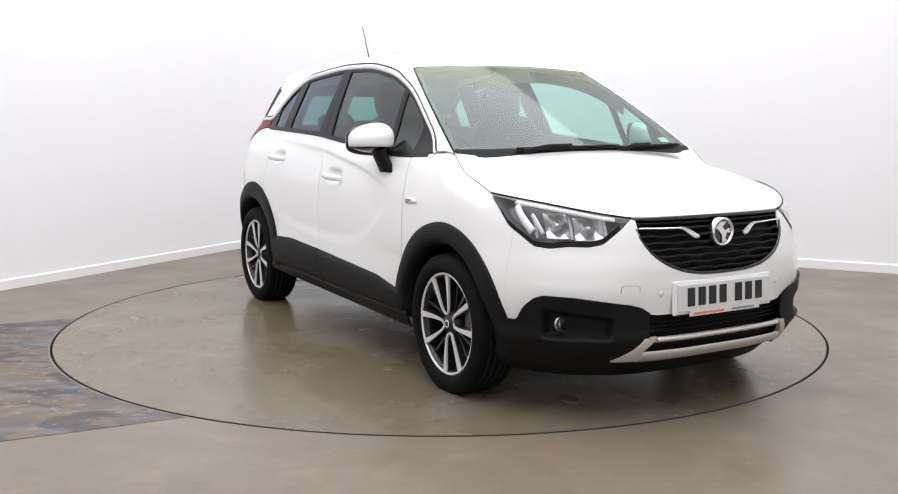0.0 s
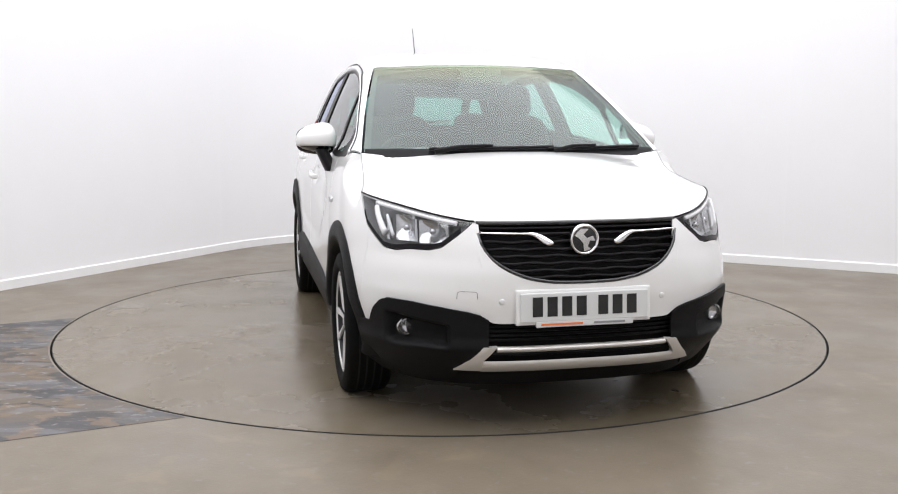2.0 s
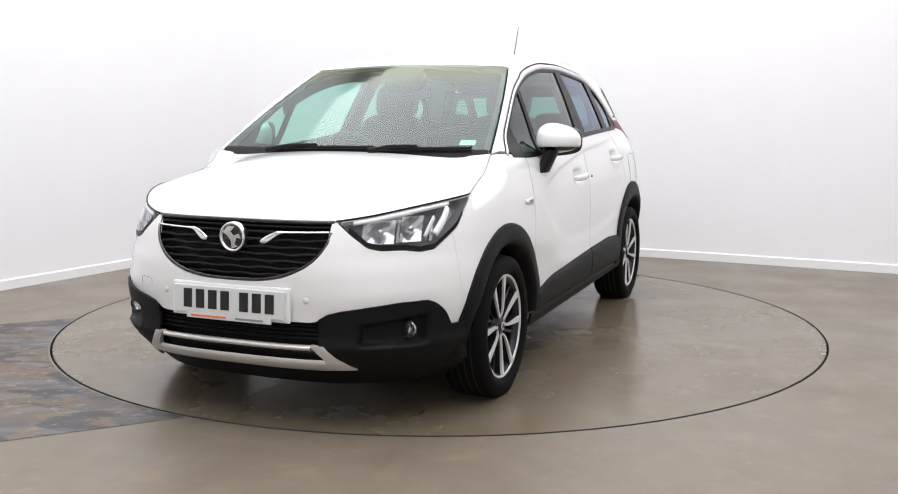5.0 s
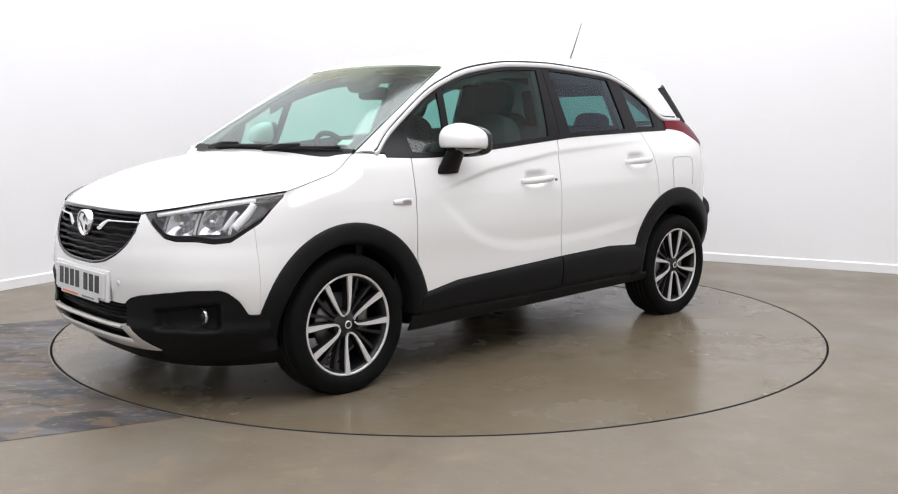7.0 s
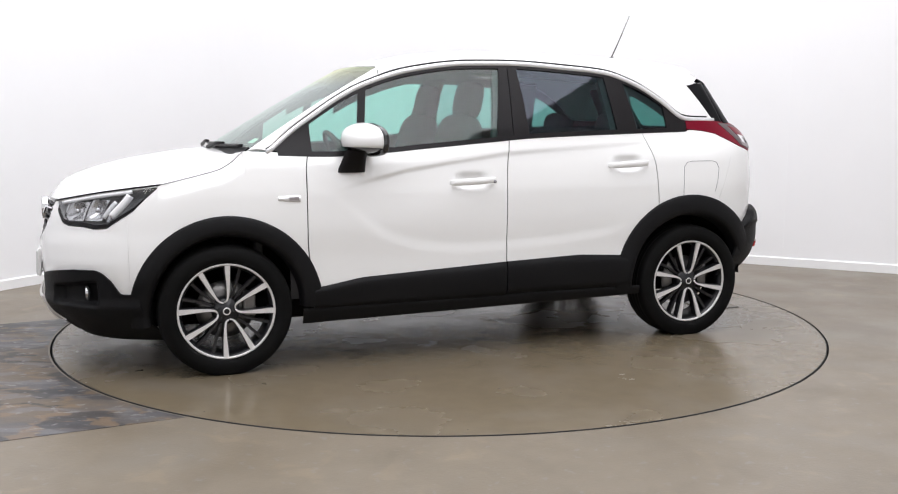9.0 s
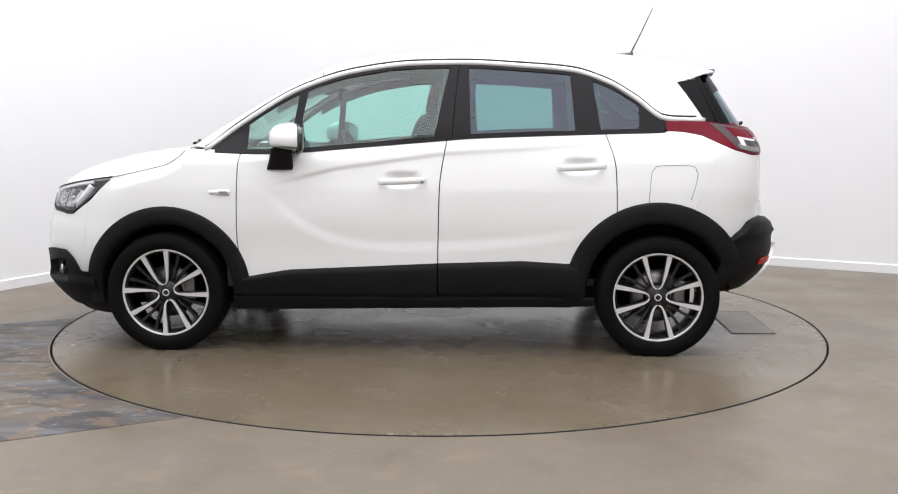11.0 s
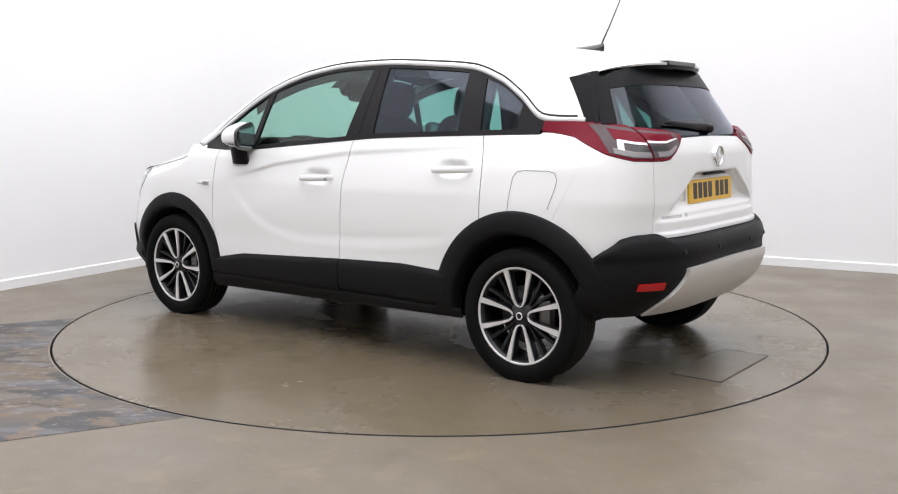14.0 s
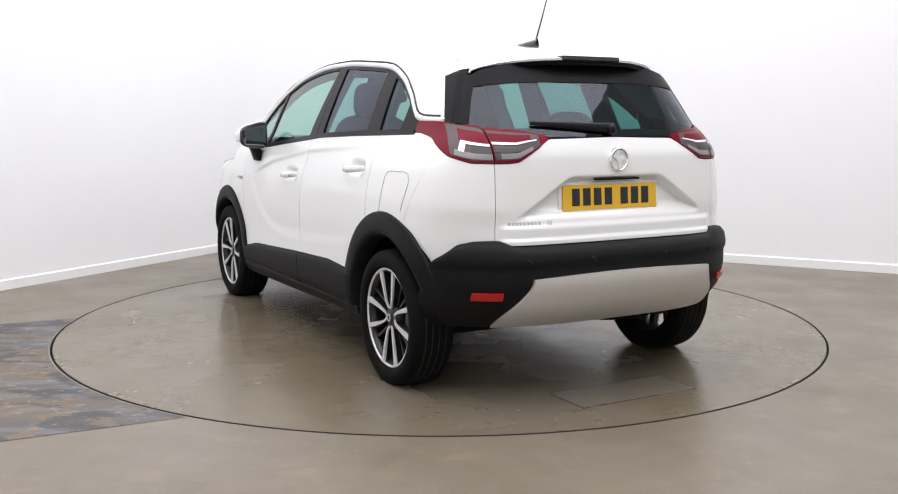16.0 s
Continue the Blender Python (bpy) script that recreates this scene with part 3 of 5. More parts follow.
    for x in xs:
        zt = BELT(x) - 0.012 if x > -1.34 else LAMPLOW(x) - 0.003
        zb = arch_z(ARCH_R, x) - 0.02 if x > -1.66 else max(BUMPTOP(x), 0.6)
        col = []
        for t in steps(0, 1, 18):
            z = zb + (zt - zb) * t
            x2 = x if x < -1.33 else -1.33 + (DOORR(z) - GAP + 1.33) * (x + 1.33) / 0.28
            col.append(quarter_end(x2, z))
        rows.append(col)
    both("rear_quarter", Geo().grid(rows, 0.010), M_PAINT, car)
    # tailgate
    TOP = line((0, 1.155), (0.34, 1.148), (0.40, 1.115), (0.50, 1.052), (0.55, 1.046), (0.62, 1.046))

    def gate(y, z):
        p = tail_y(y, max(z, 0.78))
        p.z = z
        a = abs(y)
        wide = min(0.255 + 1.55 * (0.975 - z), 0.50)
        rec = smooth01(wide + 0.012, wide - 0.035, a) * smooth01(0.985, 0.962, z) * smooth01(0.795, 0.86, z)
        p.x += 0.045 * rec - (0.012 * smooth01(0.79, 0.765, z) + 0.012 * smooth01(0.727, 0.717, z)) * smooth01(0.604, 0.55, a)
        return p
    ys = steps(-0.605, 0.605, 120)
    rows = [[gate(y, 0.700 + (TOP(abs(y)) - 0.003 - 0.700) * t) for t in steps(0, 1, 70)] for y in ys]
    part("tailgate", Geo().grid(rows, 0.010), M_PAINT, car, "white tailgate with a recess for the plate")

    # rear bumper
    def bump_top(r):
        p = tail(r, 0.67)
        return BUMPTOP(p.x) + 0.004 - 0.026 * smooth01(0.575, 0.515, abs(p.y))
    rows = []
    for r in steps(-75, 75, 130):
        zt = bump_top(abs(r))
        col = []
        for t in steps(0, 1, 22):
            z = 0.335 + (zt - 0.335) * t
            p = tail(r, z)
            b = Vector((-math.cos(radians(r)), math.sin(radians(r)), 0))
            col.append(p + b * (0.004 + 0.012 * smooth01(0.60, 0.63, z) - 0.008 * smooth01(0.95, 1.0, t)))
        # ledge that runs in under the tailgate
        col.append(col[-1] - b * 0.03 + Vector((0, 0, 0.004)))
        col.append(col[-1] - b * 0.05)
        rows.append(col)
    rows = [r for r in rows if r[10].x < -1.60]
    part("rear_bumper", Geo().grid(rows, 0.012), M_CLAD, car, "black textured rear bumper")
    rows = []
    for t in steps(-1, 1, 50):
        rows.append([(lambda y, z: tail_y(y, z, 0.024))(t * (0.598 - 0.112 * smooth01(0.0, 1.0, s)), 0.335 + (0.243 - 0.018 * t * t) * s) for s in steps(0, 1, 14)])
    part("rear_skid_plate", Geo().grid(rows, 0.02), M_SILVER, car, "satin silver skid plate")
    for s in (1, -1):
        g = Geo()
        rr = [[tail_y(s * y, z, 0.019) for z in (0.470, 0.476, 0.495, 0.501)] for y in steps(0.605, 0.718, 10)]
        part("rear_reflector", g.grid(rr, 0.012), M_REFLECTOR, car, "red reflector")

    # roof with the rear pillars
    def section(x):
        zc, zr = ROOF(x), RAIL(x)
        shoulder = max(zr + 0.012, min(ROOF(x) - 0.055, 1.53))
        ys = flank(x, shoulder)
        pts = []
        for t in steps(0, 1, 14):
            y = ys * math.sin(t * math.pi / 2)
            pts.append(Vector((x, y, shoulder + (zc - shoulder) * (1 - (y / ys) ** 3) ** 0.55)))
        for t in steps(0, 1, 14)[1:]:
            z = shoulder + (zr + 0.006 - shoulder) * t
            pts.append(side(x, z))
        return pts
    xs = steps(0.47, -1.40, 46)
    rows = [section(x) for x in xs]
    # rearmost columns follow the slanted edge of the rear glass
    for k in steps(0, 1, 6)[1:]:
        col = []
        for i, p in enumerate(section(-1.40 - 0.06 * k)):
            xe = -1.40 - k * (0.010 + 0.040 * smooth01(1.44, 1.50, p.z) + 0.14 * min(max((1.43 - p.z) / 0.21, 0), 1))
            q = Vector((xe, p.y, p.z))
            if i > 14:
                q.y = flank(xe, p.z)
            col.append(q)
        rows.append(col)
    # across the front the sheet reaches the top of the windscreen
    lip = []
    for i, p in enumerate(rows[0]):
        q = p.copy()
        a = p.y / 0.570
        if i <= 14 and a < 1.0:
            e = screen(a, 1.0)
            p.z = max(p.z, e.z + 0.008)
            q = Vector((max(p.x, e.x - 0.004), p.y, e.z + 0.004))
        lip.append(q + Vector((0.0005, 0, 0)))
    rows.insert(0, lip)
    full = [[Vector((p.x, -p.y, p.z)) for p in r[:0:-1]] + r for r in rows]
    part("roof", Geo().grid(full, 0.012, ref=(-0.4, 0, 0.9)), M_PAINT, car, "white roof flowing into the rear pillars")
    # screen pillars
    rows = []
    for t in steps(0, 1, 26):
        x = 1.075 + (0.47 - 1.075) * t
        c = side(x, RAIL(x) + 0.006)
        e = screen(1.0, t ** 0.96)
        m = (c + e) / 2
        m += Vector((0.012, 0.010, 0.012))
        rows.append([c, c * 0.7 + m * 0.3 + Vector((0.004, 0.004, 0.004)), m, e * 0.8 + m * 0.2 + Vector((0.003, 0.003, 0.003)), e])
    both("screen_pillar", Geo().grid(rows, 0.012, ref=(0.3, 0, 1.1)), M_PAINT, car)
    # spoiler
    rows = []
    for t in steps(-1, 1, 40):
        row = []
        for s in steps(0, 1, 12):
            zs = ROOF(-1.447) - 0.055
            ys = flank(-1.447, zs) - 0.002
            a = abs(t)
            y = ys * math.copysign(math.sin(a * math.pi / 2), t)
            x1 = -1.70 + 0.20 * (abs(y) / ys) ** 3.0
            x = -1.447 + (x1 + 1.447) * s
            z = zs + 0.055 * max(0.0, 1 - (abs(y) / ys) ** 3) ** 0.55 - 0.055 * s - 0.012 * (abs(y) / ys) ** 3 * s
            row.append(Vector((x, y * (1 - 0.05 * s), z)))
        rows.append(row)
    sp = part("spoiler", Geo().grid(rows, 0.010, ref=(-1.5, 0, 1.0)), M_PAINT, car, "white roof spoiler")
    part("spoiler_underside", Geo().grid([[Vector((p.x + 0.006, p.y * 0.965, p.z - 0.0125)) for p in r] for r in rows], 0.016, ref=(-1.5, 0, 1.0)), M_FRAME, sp)
    # white cheeks under the spoiler's ends and the black side fins below them
    foot = lambda x: 1.427 + 0.20 * (-1.408 - x)
    cheek = []
    for x in steps(-1.402, -1.506, 8):
        q = min(max((-1.447 - x) / 0.053, 0), 1)
        zt = ROOF(-1.447) - 0.055 - 0.067 * q + 0.002
        yt = (flank(-1.447, ROOF(-1.447) - 0.055) - 0.002) * (1 - 0.05 * q)
        zb = min(foot(x), zt - 0.002)
        cheek.append([Vector((x, flank(x, zb) + 0.001 + (yt - flank(x, zb) - 0.001) * v, zb + (zt - zb) * v)) for v in steps(0, 1, 5)])
    fin = []
    for v in steps(0, 1, 12):
        row = []
        for q in steps(0, 1, 8):
            z = 1.214 + 0.216 * v
            xo, xi = -1.404 - 0.14 * (1.43 - z) / 0.21, -1.534 - 0.085 * (1.43 - z) / 0.21
            x = xo + (xi - xo) * q
            z = z + (foot(x) - 1.427) * v
            row.append(side(x, z, 0.0005 - 0.022 * smooth01(0.80, 1.0, q)))
        fin.append(row)
    for f in (lambda g: g, lambda g: g.flip()):
        part("spoiler_side", f(Geo().grid(cheek, 0.006)), M_PAINT, sp)
        part("side_fin", f(Geo().grid(fin, 0.012)), M_FRAME, sp, "satin black fin beside the rear window")
    part("brake_light", Geo().box((-1.672, 0, 1.505), (0.06, 0.32, 0.022), 0.006), M_GLOSSBLACK, sp, "dark high brake lamp")


def screen(t, s):
    """The windscreen: t from -1 to 1 across, s from 0 at its foot to 1 at its top."""
    a = Vector((1.262 - 0.092 * t * t, 0.735 * t, 1.077))
    b = Vector((0.512 - 0.045 * t * t, 0.570 * t, 1.518 - 0.020 * t * t))
    p = a + (b - a) * s
    k = 4 * s * (1 - s)
    return p + Vector((0.003 * k, 0.010 * t * k, 0.006 * k))


def quarter(x, z):
    """The rear quarter: the flank, led smoothly round into the tail."""
    if x > -1.33:
        return side(x, z)
    p, p0 = tail_q(tail_rho_x(x, 0.9), z), tail_q(tail_rho_x(-1.33, 0.9), z)
    k = smooth01(-1.80, -1.33, x)
    return Vector((p.x + (-1.33 - p0.x) * k, p.y + (flank(-1.33, z) - p0.y) * k, z))


def quarter_end(x, z):
    """The quarter, and from x = -1.80 to -1.89 its last stretch up to the tailgate."""
    if x > -1.8001:
        return quarter(x, z)
    y0 = quarter(-1.80, z).y
    y = y0 + (0.6072 - y0) * (-1.80 - x) / 0.09
    return Vector((*tail_y(y, max(z, 0.78)).xy, z))


def back_glass(y, z):
    xc = -1.855 + (z - 1.15) / 0.32 * 0.215
    xe = -1.612 + (z - 1.22) * 0.405
    ye = flank(-1.5, z) - 0.016
    k = max(0.0, 1 - (min(abs(y) / ye, 1.0)) ** 3.2) ** 0.62
    return Vector((xe + (xc - xe) * k, y, z))


def glazing():
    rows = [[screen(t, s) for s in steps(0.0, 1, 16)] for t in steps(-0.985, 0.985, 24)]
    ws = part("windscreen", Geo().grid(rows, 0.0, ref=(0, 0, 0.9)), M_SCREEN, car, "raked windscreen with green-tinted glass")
    # black printed border behind the glass
    ins = Vector((-0.006, 0, -0.006))
    g = Geo()
    g.grid([[screen(t, s) + ins for s in (0.0, 0.025, 0.05)] for t in steps(-0.98, 0.98, 20)])
    g.grid([[screen(t, s) + ins for s in (0.965, 0.985, 1.0)] for t in steps(-0.98, 0.98, 20)])
    for s0 in (-1, 1):
        g.grid([[screen(s0 * t, s) + ins for s in steps(0, 1, 16)] for t in (0.94, 0.96, 0.985)])
    # dark printed field round the camera housing
    g.grid([[screen(t * (0.21 - 0.06 * (0.97 - s) / 0.17), s) + ins * 0.8 for s in steps(0.80, 0.97, 6)] for t in steps(-1, 1, 8)])
    part("screen_border", g, M_TRIMBLACK, ws)
    # corner sticker
    part("sticker", Geo().grid([[screen(t, s) + ins * 0.6 for s in steps(0.085, 0.135, 3)] for t in steps(0.78, 0.88, 4)]), M_STICKER, ws, "small pale green sticker")

    def pane(x0, x1, zb, zt, name, material, label, inset=0.0, n=16):
        rows = []
        for t in steps(0, 1, n):
            col = []
            for s in steps(0, 1, 12):
                xm = x0[0] + (x0[1] - x0[0]) * s
                xn = x1[0] + (x1[1] - x1[0]) * s
                x = xm + (xn - xm) * t
                z = zb(x) + (zt(x) - zb(x)) * s
                col.append(side(x, z, -inset))
            rows.append(col)
        both(name, Geo().grid(rows, 0.0), material, car, label)

    zb = lambda x: BELT(x) + 0.012
    zt = lambda x: max(RAIL(x) - 0.022, BELT(x) + 0.013)
    pane((0.605, 0.552), (-0.135, -0.215), zb, zt, "front_door_glass", M_GLASS, "green-tinted side window", 0.006, 20)
    pane((0.99, 0.93), (0.630, 0.578), zb, zt, "front_quarter_glass", M_GLASS, "small tinted corner window", 0.006)
    pane((-0.318, -0.300), (-0.872, -0.846), zb, zt, "rear_door_glass", M_PRIVACY, "green-tinted rear side window", 0.006, 20)
    pane((-0.985, -0.945), (-1.30, -1.26), zb, zt, "rear_quarter_glass", M_PRIVACY, "small tinted rear quarter window", 0.006)

    def strip(x0, x1, name, material, out=0.0, lo=0.0, hi=-0.004, n=12):
        rows = []
        for t in steps(0, 1, 6):
            col = []
            for s in steps(0, 1, n):
                xm, xn = x0[0] + (x0[1] - x0[0]) * s, x1[0] + (x1[1] - x1[0]) * s
                x = xm + (xn - xm) * t
                b, c = BELT(x) + lo, RAIL(x) + hi
                col.append(side(x, b + (c - b) * s, out))
            rows.append(col)
        both(name, Geo().grid(rows, 0.015), material, car)
    strip((-0.128, -0.207), (-0.222, -0.252), "door_pillar", M_TRIMBLACK, 0.001)
    strip((-0.226, -0.256), (-0.322, -0.304), "door_pillar", M_TRIMBLACK, 0.001)
    strip((-0.868, -0.842), (-1.0, -0.955), "rear_pillar_trim", M_TRIMBLACK, 0.001)
    strip((0.640, 0.590), (0.600, 0.548), "corner_divider", M_TRIMBLACK, 0.0)
    # frame strips above and below the glass
    def band(x0, x1, fa, fb, name, material, out=0.0, n=60):
        rows = [[side(x, fa(x) + (fb(x) - fa(x)) * s, out) for s in steps(0, 1, 3)] for x in steps(x0, x1, n)]
        both(name, Geo().grid(rows, 0.015), material, car)
    band(1.03, -1.33, lambda x: BELT(x) - 0.010, lambda x: BELT(x) + 0.014, "waist_seal", M_TRIMBLACK, 0.003)
    band(1.0, -1.27, lambda x: max(RAIL(x) - 0.026, BELT(x) + 0.012), lambda x: RAIL(x) - 0.010, "window_frame", M_TRIMBLACK, 0.001)
    # black corner ahead of the small window
    rows = [[side(x, BELT(x) + 0.01 + (max(RAIL(x) - 0.01, BELT(x) + 0.011) - BELT(x) - 0.01) * s) for s in steps(0, 1, 6)] for x in steps(1.055, 0.86, 10)]
    both("corner_trim", Geo().grid(rows, 0.01), M_TRIMBLACK, car)
    rows = [[side(x, BELT(x) + 0.01 + (max(RAIL(x) - 0.01, BELT(x) + 0.011) - BELT(x) - 0.01) * s) for s in steps(0, 1, 6)] for x in steps(-1.20, -1.36, 10)]
    both("rear_corner_trim", Geo().grid(rows, 0.01), M_TRIMBLACK, car)
    # bright line over the windows, kicking up behind them
    pts = [side(x, RAIL(x), 0.004) for x in steps(1.085, -1.545, 90)]
    both("chrome_line", Geo().tube(pts, 0.0135, 8, 0.55), M_BRIGHT, car, "bright chrome window line")
    pts = [side(x, RAIL(x) + 0.019 - 0.003 * smooth01(0.42, 0.50, x), 0.002 + 0.007 * smooth01(0.42, 0.50, x)) for x in steps(1.085, -1.50, 100)]
    both("rail_seam", Geo().tube(pts, 0.0045, 6, 0.7), M_SEAM, car)

    # rear glass in its black frame
    def top(y):
        """Height at which the glass runs under the spoiler."""
        zs = ROOF(-1.447) - 0.055
        ys = flank(-1.447, zs) - 0.002
        z = 1.475
        while z > 1.36:
            p = back_glass(y * (flank(-1.5, z) - 0.016), z)
            a = min(abs(p.y) / ys, 1.0)
            s = min(max((p.x + 1.447) / (-0.253 + 0.20 * a ** 3.0), 0.0), 1.0)
            if z < zs + 0.055 * (1 - a ** 3) ** 0.55 - 0.055 * s - 0.012 * a ** 3 * s - 0.016:
                break
            z -= 0.003
        return z
    rows = [[back_glass(y * (flank(-1.5, z) - 0.016), z) for z in steps(1.155, top(y), 12)] for y in steps(-0.955, 0.955, 36)]
    bg = part("rear_window", Geo().grid(rows, 0.0, ref=(-1, 0, 1.2)), M_REARGLASS, car, "dark tinted rear window")
    g = Geo()
    for a, b in ((0.945, 1.0), (-1.0, -0.945)):
        g.grid([[back_glass(y * (flank(-1.5, z) - 0.016), z) + Vector((-0.003, 0, 0)) for z in steps(1.212, min(top(y) + 0.004, 1.43), 12)] for y in [a + (b - a) * (1 - (1 - q) ** 2 if a > 0 else q * q) for q in steps(0, 1, 12)]], 0.01, ref=(-1, 0, 1.2))
    g.grid([[back_glass(y, z) + Vector((0.004, 0, 0)) for z in (1.145, 1.16, 1.185)] for y in steps(-0.55, 0.55, 20)], 0.004, ref=(-1, 0, 1.2))
    # black band along the upper edge, painted in for the shade under the spoiler
    g.grid([[back_glass(y * (flank(-1.5, z) - 0.016), z) + Vector((-0.003, 0, 0.002)) for z in steps(min(top(y) - 0.035, 1.395 - 0.03 * abs(y) ** 4), top(y), 5)] for y in steps(-0.945, 0.945, 36)], 0.002, ref=(-1, 0, 1.2))
    part("rear_window_frame", g, M_FRAME, bg)


def cladding():
    # wheel arch mouldings
    for cx, cz, ri, ro in (ARCH_F, ARCH_R):
        rows = []
        a0, a1 = (-10, 181) if cx > 0 else (-4, 171)
        for a in steps(a0, a1, 64):
            c, s = math.cos(radians(a)), math.sin(radians(a))
            row, proud = [], 1.0 - (0.75 * smooth01(130, 168, a) if cx < 0 else 0)
            for k, (r, o) in enumerate(((ri - 0.02, -0.06), (ri - 0.008, -0.004), (ri, 0.010), (ri + 0.02, 0.015), ((ri + ro) / 2, 0.014), (ro - 0.012, 0.011), (ro - 0.002, 0.005), (ro, -0.004))):
                x, z = cx + r * c, cz + r * s
                y = min(flank_low(x, max(z, 0.3)) if x < 1.72 else nose(nose_phi_x(x, z), z).y, 0.9)
                y = max(y, 0.80 if abs(c) < 0.95 else 0.74)
                row.append(Vector((x, y + (o * proud if o > 0 else o), z)))
            rows.append(row)
        both("wheel_arch_moulding", Geo().grid(rows, 0.0, ref=(cx, 0, cz)), M_CLAD, car, "black wheel arch moulding")
        # liner of the arch
        rows = []
        for a in steps(0, 180, 40):
            c, s = math.cos(radians(a)), math.sin(radians(a))
            rows.append([Vector((cx + (ri + 0.01) * c, y, cz + (ri + 0.01) * s)) for y in (0.52, 0.65, 0.80)])
        g = Geo().grid(rows)
        g.f = [tuple(reversed(f)) for f in g.f]
        g.poly([(cx + (ri + 0.01) * math.cos(radians(a)), 0.52, cz + (ri + 0.01) * math.sin(radians(a))) for a in steps(0, 180, 30)], 0.01, (0, 1, 0))
        both("arch_liner", g, M_UNDER, car)
    # sills and door cladding
    def clad(x0, x1, fa, fb, name, out):
        rows = []
        for x in steps(x0, x1, 24):
            a, b = fa(x), fb(x)
            row = []
            for s in steps(0, 1, 10):
                z = a + (b - a) * s
                o = out * smooth01(1.0, 0.86, s) * smooth01(-0.02, 0.10, s)
                row.append(side(x, z, o))
            rows.append(row)
        both(name, Geo().grid(rows, 0.012), M_CLAD, car, "black lower cladding")
    clad(0.878, -0.150, lambda x: 0.300, lambda x: SILLTOP(x) + 0.002, "door_cladding", 0.016)
    clad(-0.157, -0.885, lambda x: 0.310, lambda x: SILLTOP(x) + 0.002, "door_cladding", 0.016)
    clad(0.93, -0.97, lambda x: 0.221 + (0.9 - x) * 0.020, lambda x: 0.302 + 0.006 * (x < -0.15), "sill", 0.006)
    # floor pan
    g = Geo().box((0.1, 0, 0.30), (3.2, 1.40, 0.12), 0.03)
    g.box((0.0, 0, 0.265), (1.75, 1.50, 0.07), 0.02)
    g.box((1.25, 0, 0.235), (0.9, 1.15, 0.07), 0.02)
    part("underbody", g, M_UNDER, car)
    g = Geo().tube([(-1.0, -0.3, 0.24), (-1.40, -0.32, 0.26), (-1.62, -0.42, 0.29)], 0.024, 10)
    g.blob((-1.58, -0.30, 0.30), (0.09, 0.22, 0.05), 3)
    part("exhaust", g, M_UNDER, car, "dark steel exhaust box")


panels()
glazing()
cladding()


# ---- wheels ----
def wheel_geo():
    tyre = Geo()
    R = 0.3205
    tyre.lathe([(0.222, -0.085), (0.235, -0.098), (0.27, -0.106), (0.30, -0.100), (0.316, -0.086), (R, -0.060), (R + 0.001, 0), (R, 0.060), (0.316, 0.086), (0.308, 0.096), (0.297, 0.100), (0.285, 0.106), (0.268, 0.107), (0.250, 0.103), (0.243, 0.098), (0.236, 0.090), (0.229, 0.078)], 72, loop=True)
    # flattened where it bears on the ground
    tyre.v = [(x, y * (1 + 0.05 * max(0.0, -z - 0.29) / 0.02), max(z, -0.311)) for x, y, z in tyre.v]
    grooves = Geo()
    for h in (-0.05, -0.017, 0.017, 0.05):
        grooves.lathe([(R + 0.0016, h - 0.004), (R + 0.0018, h), (R + 0.0016, h + 0.004)], 72)
    return tyre, grooves


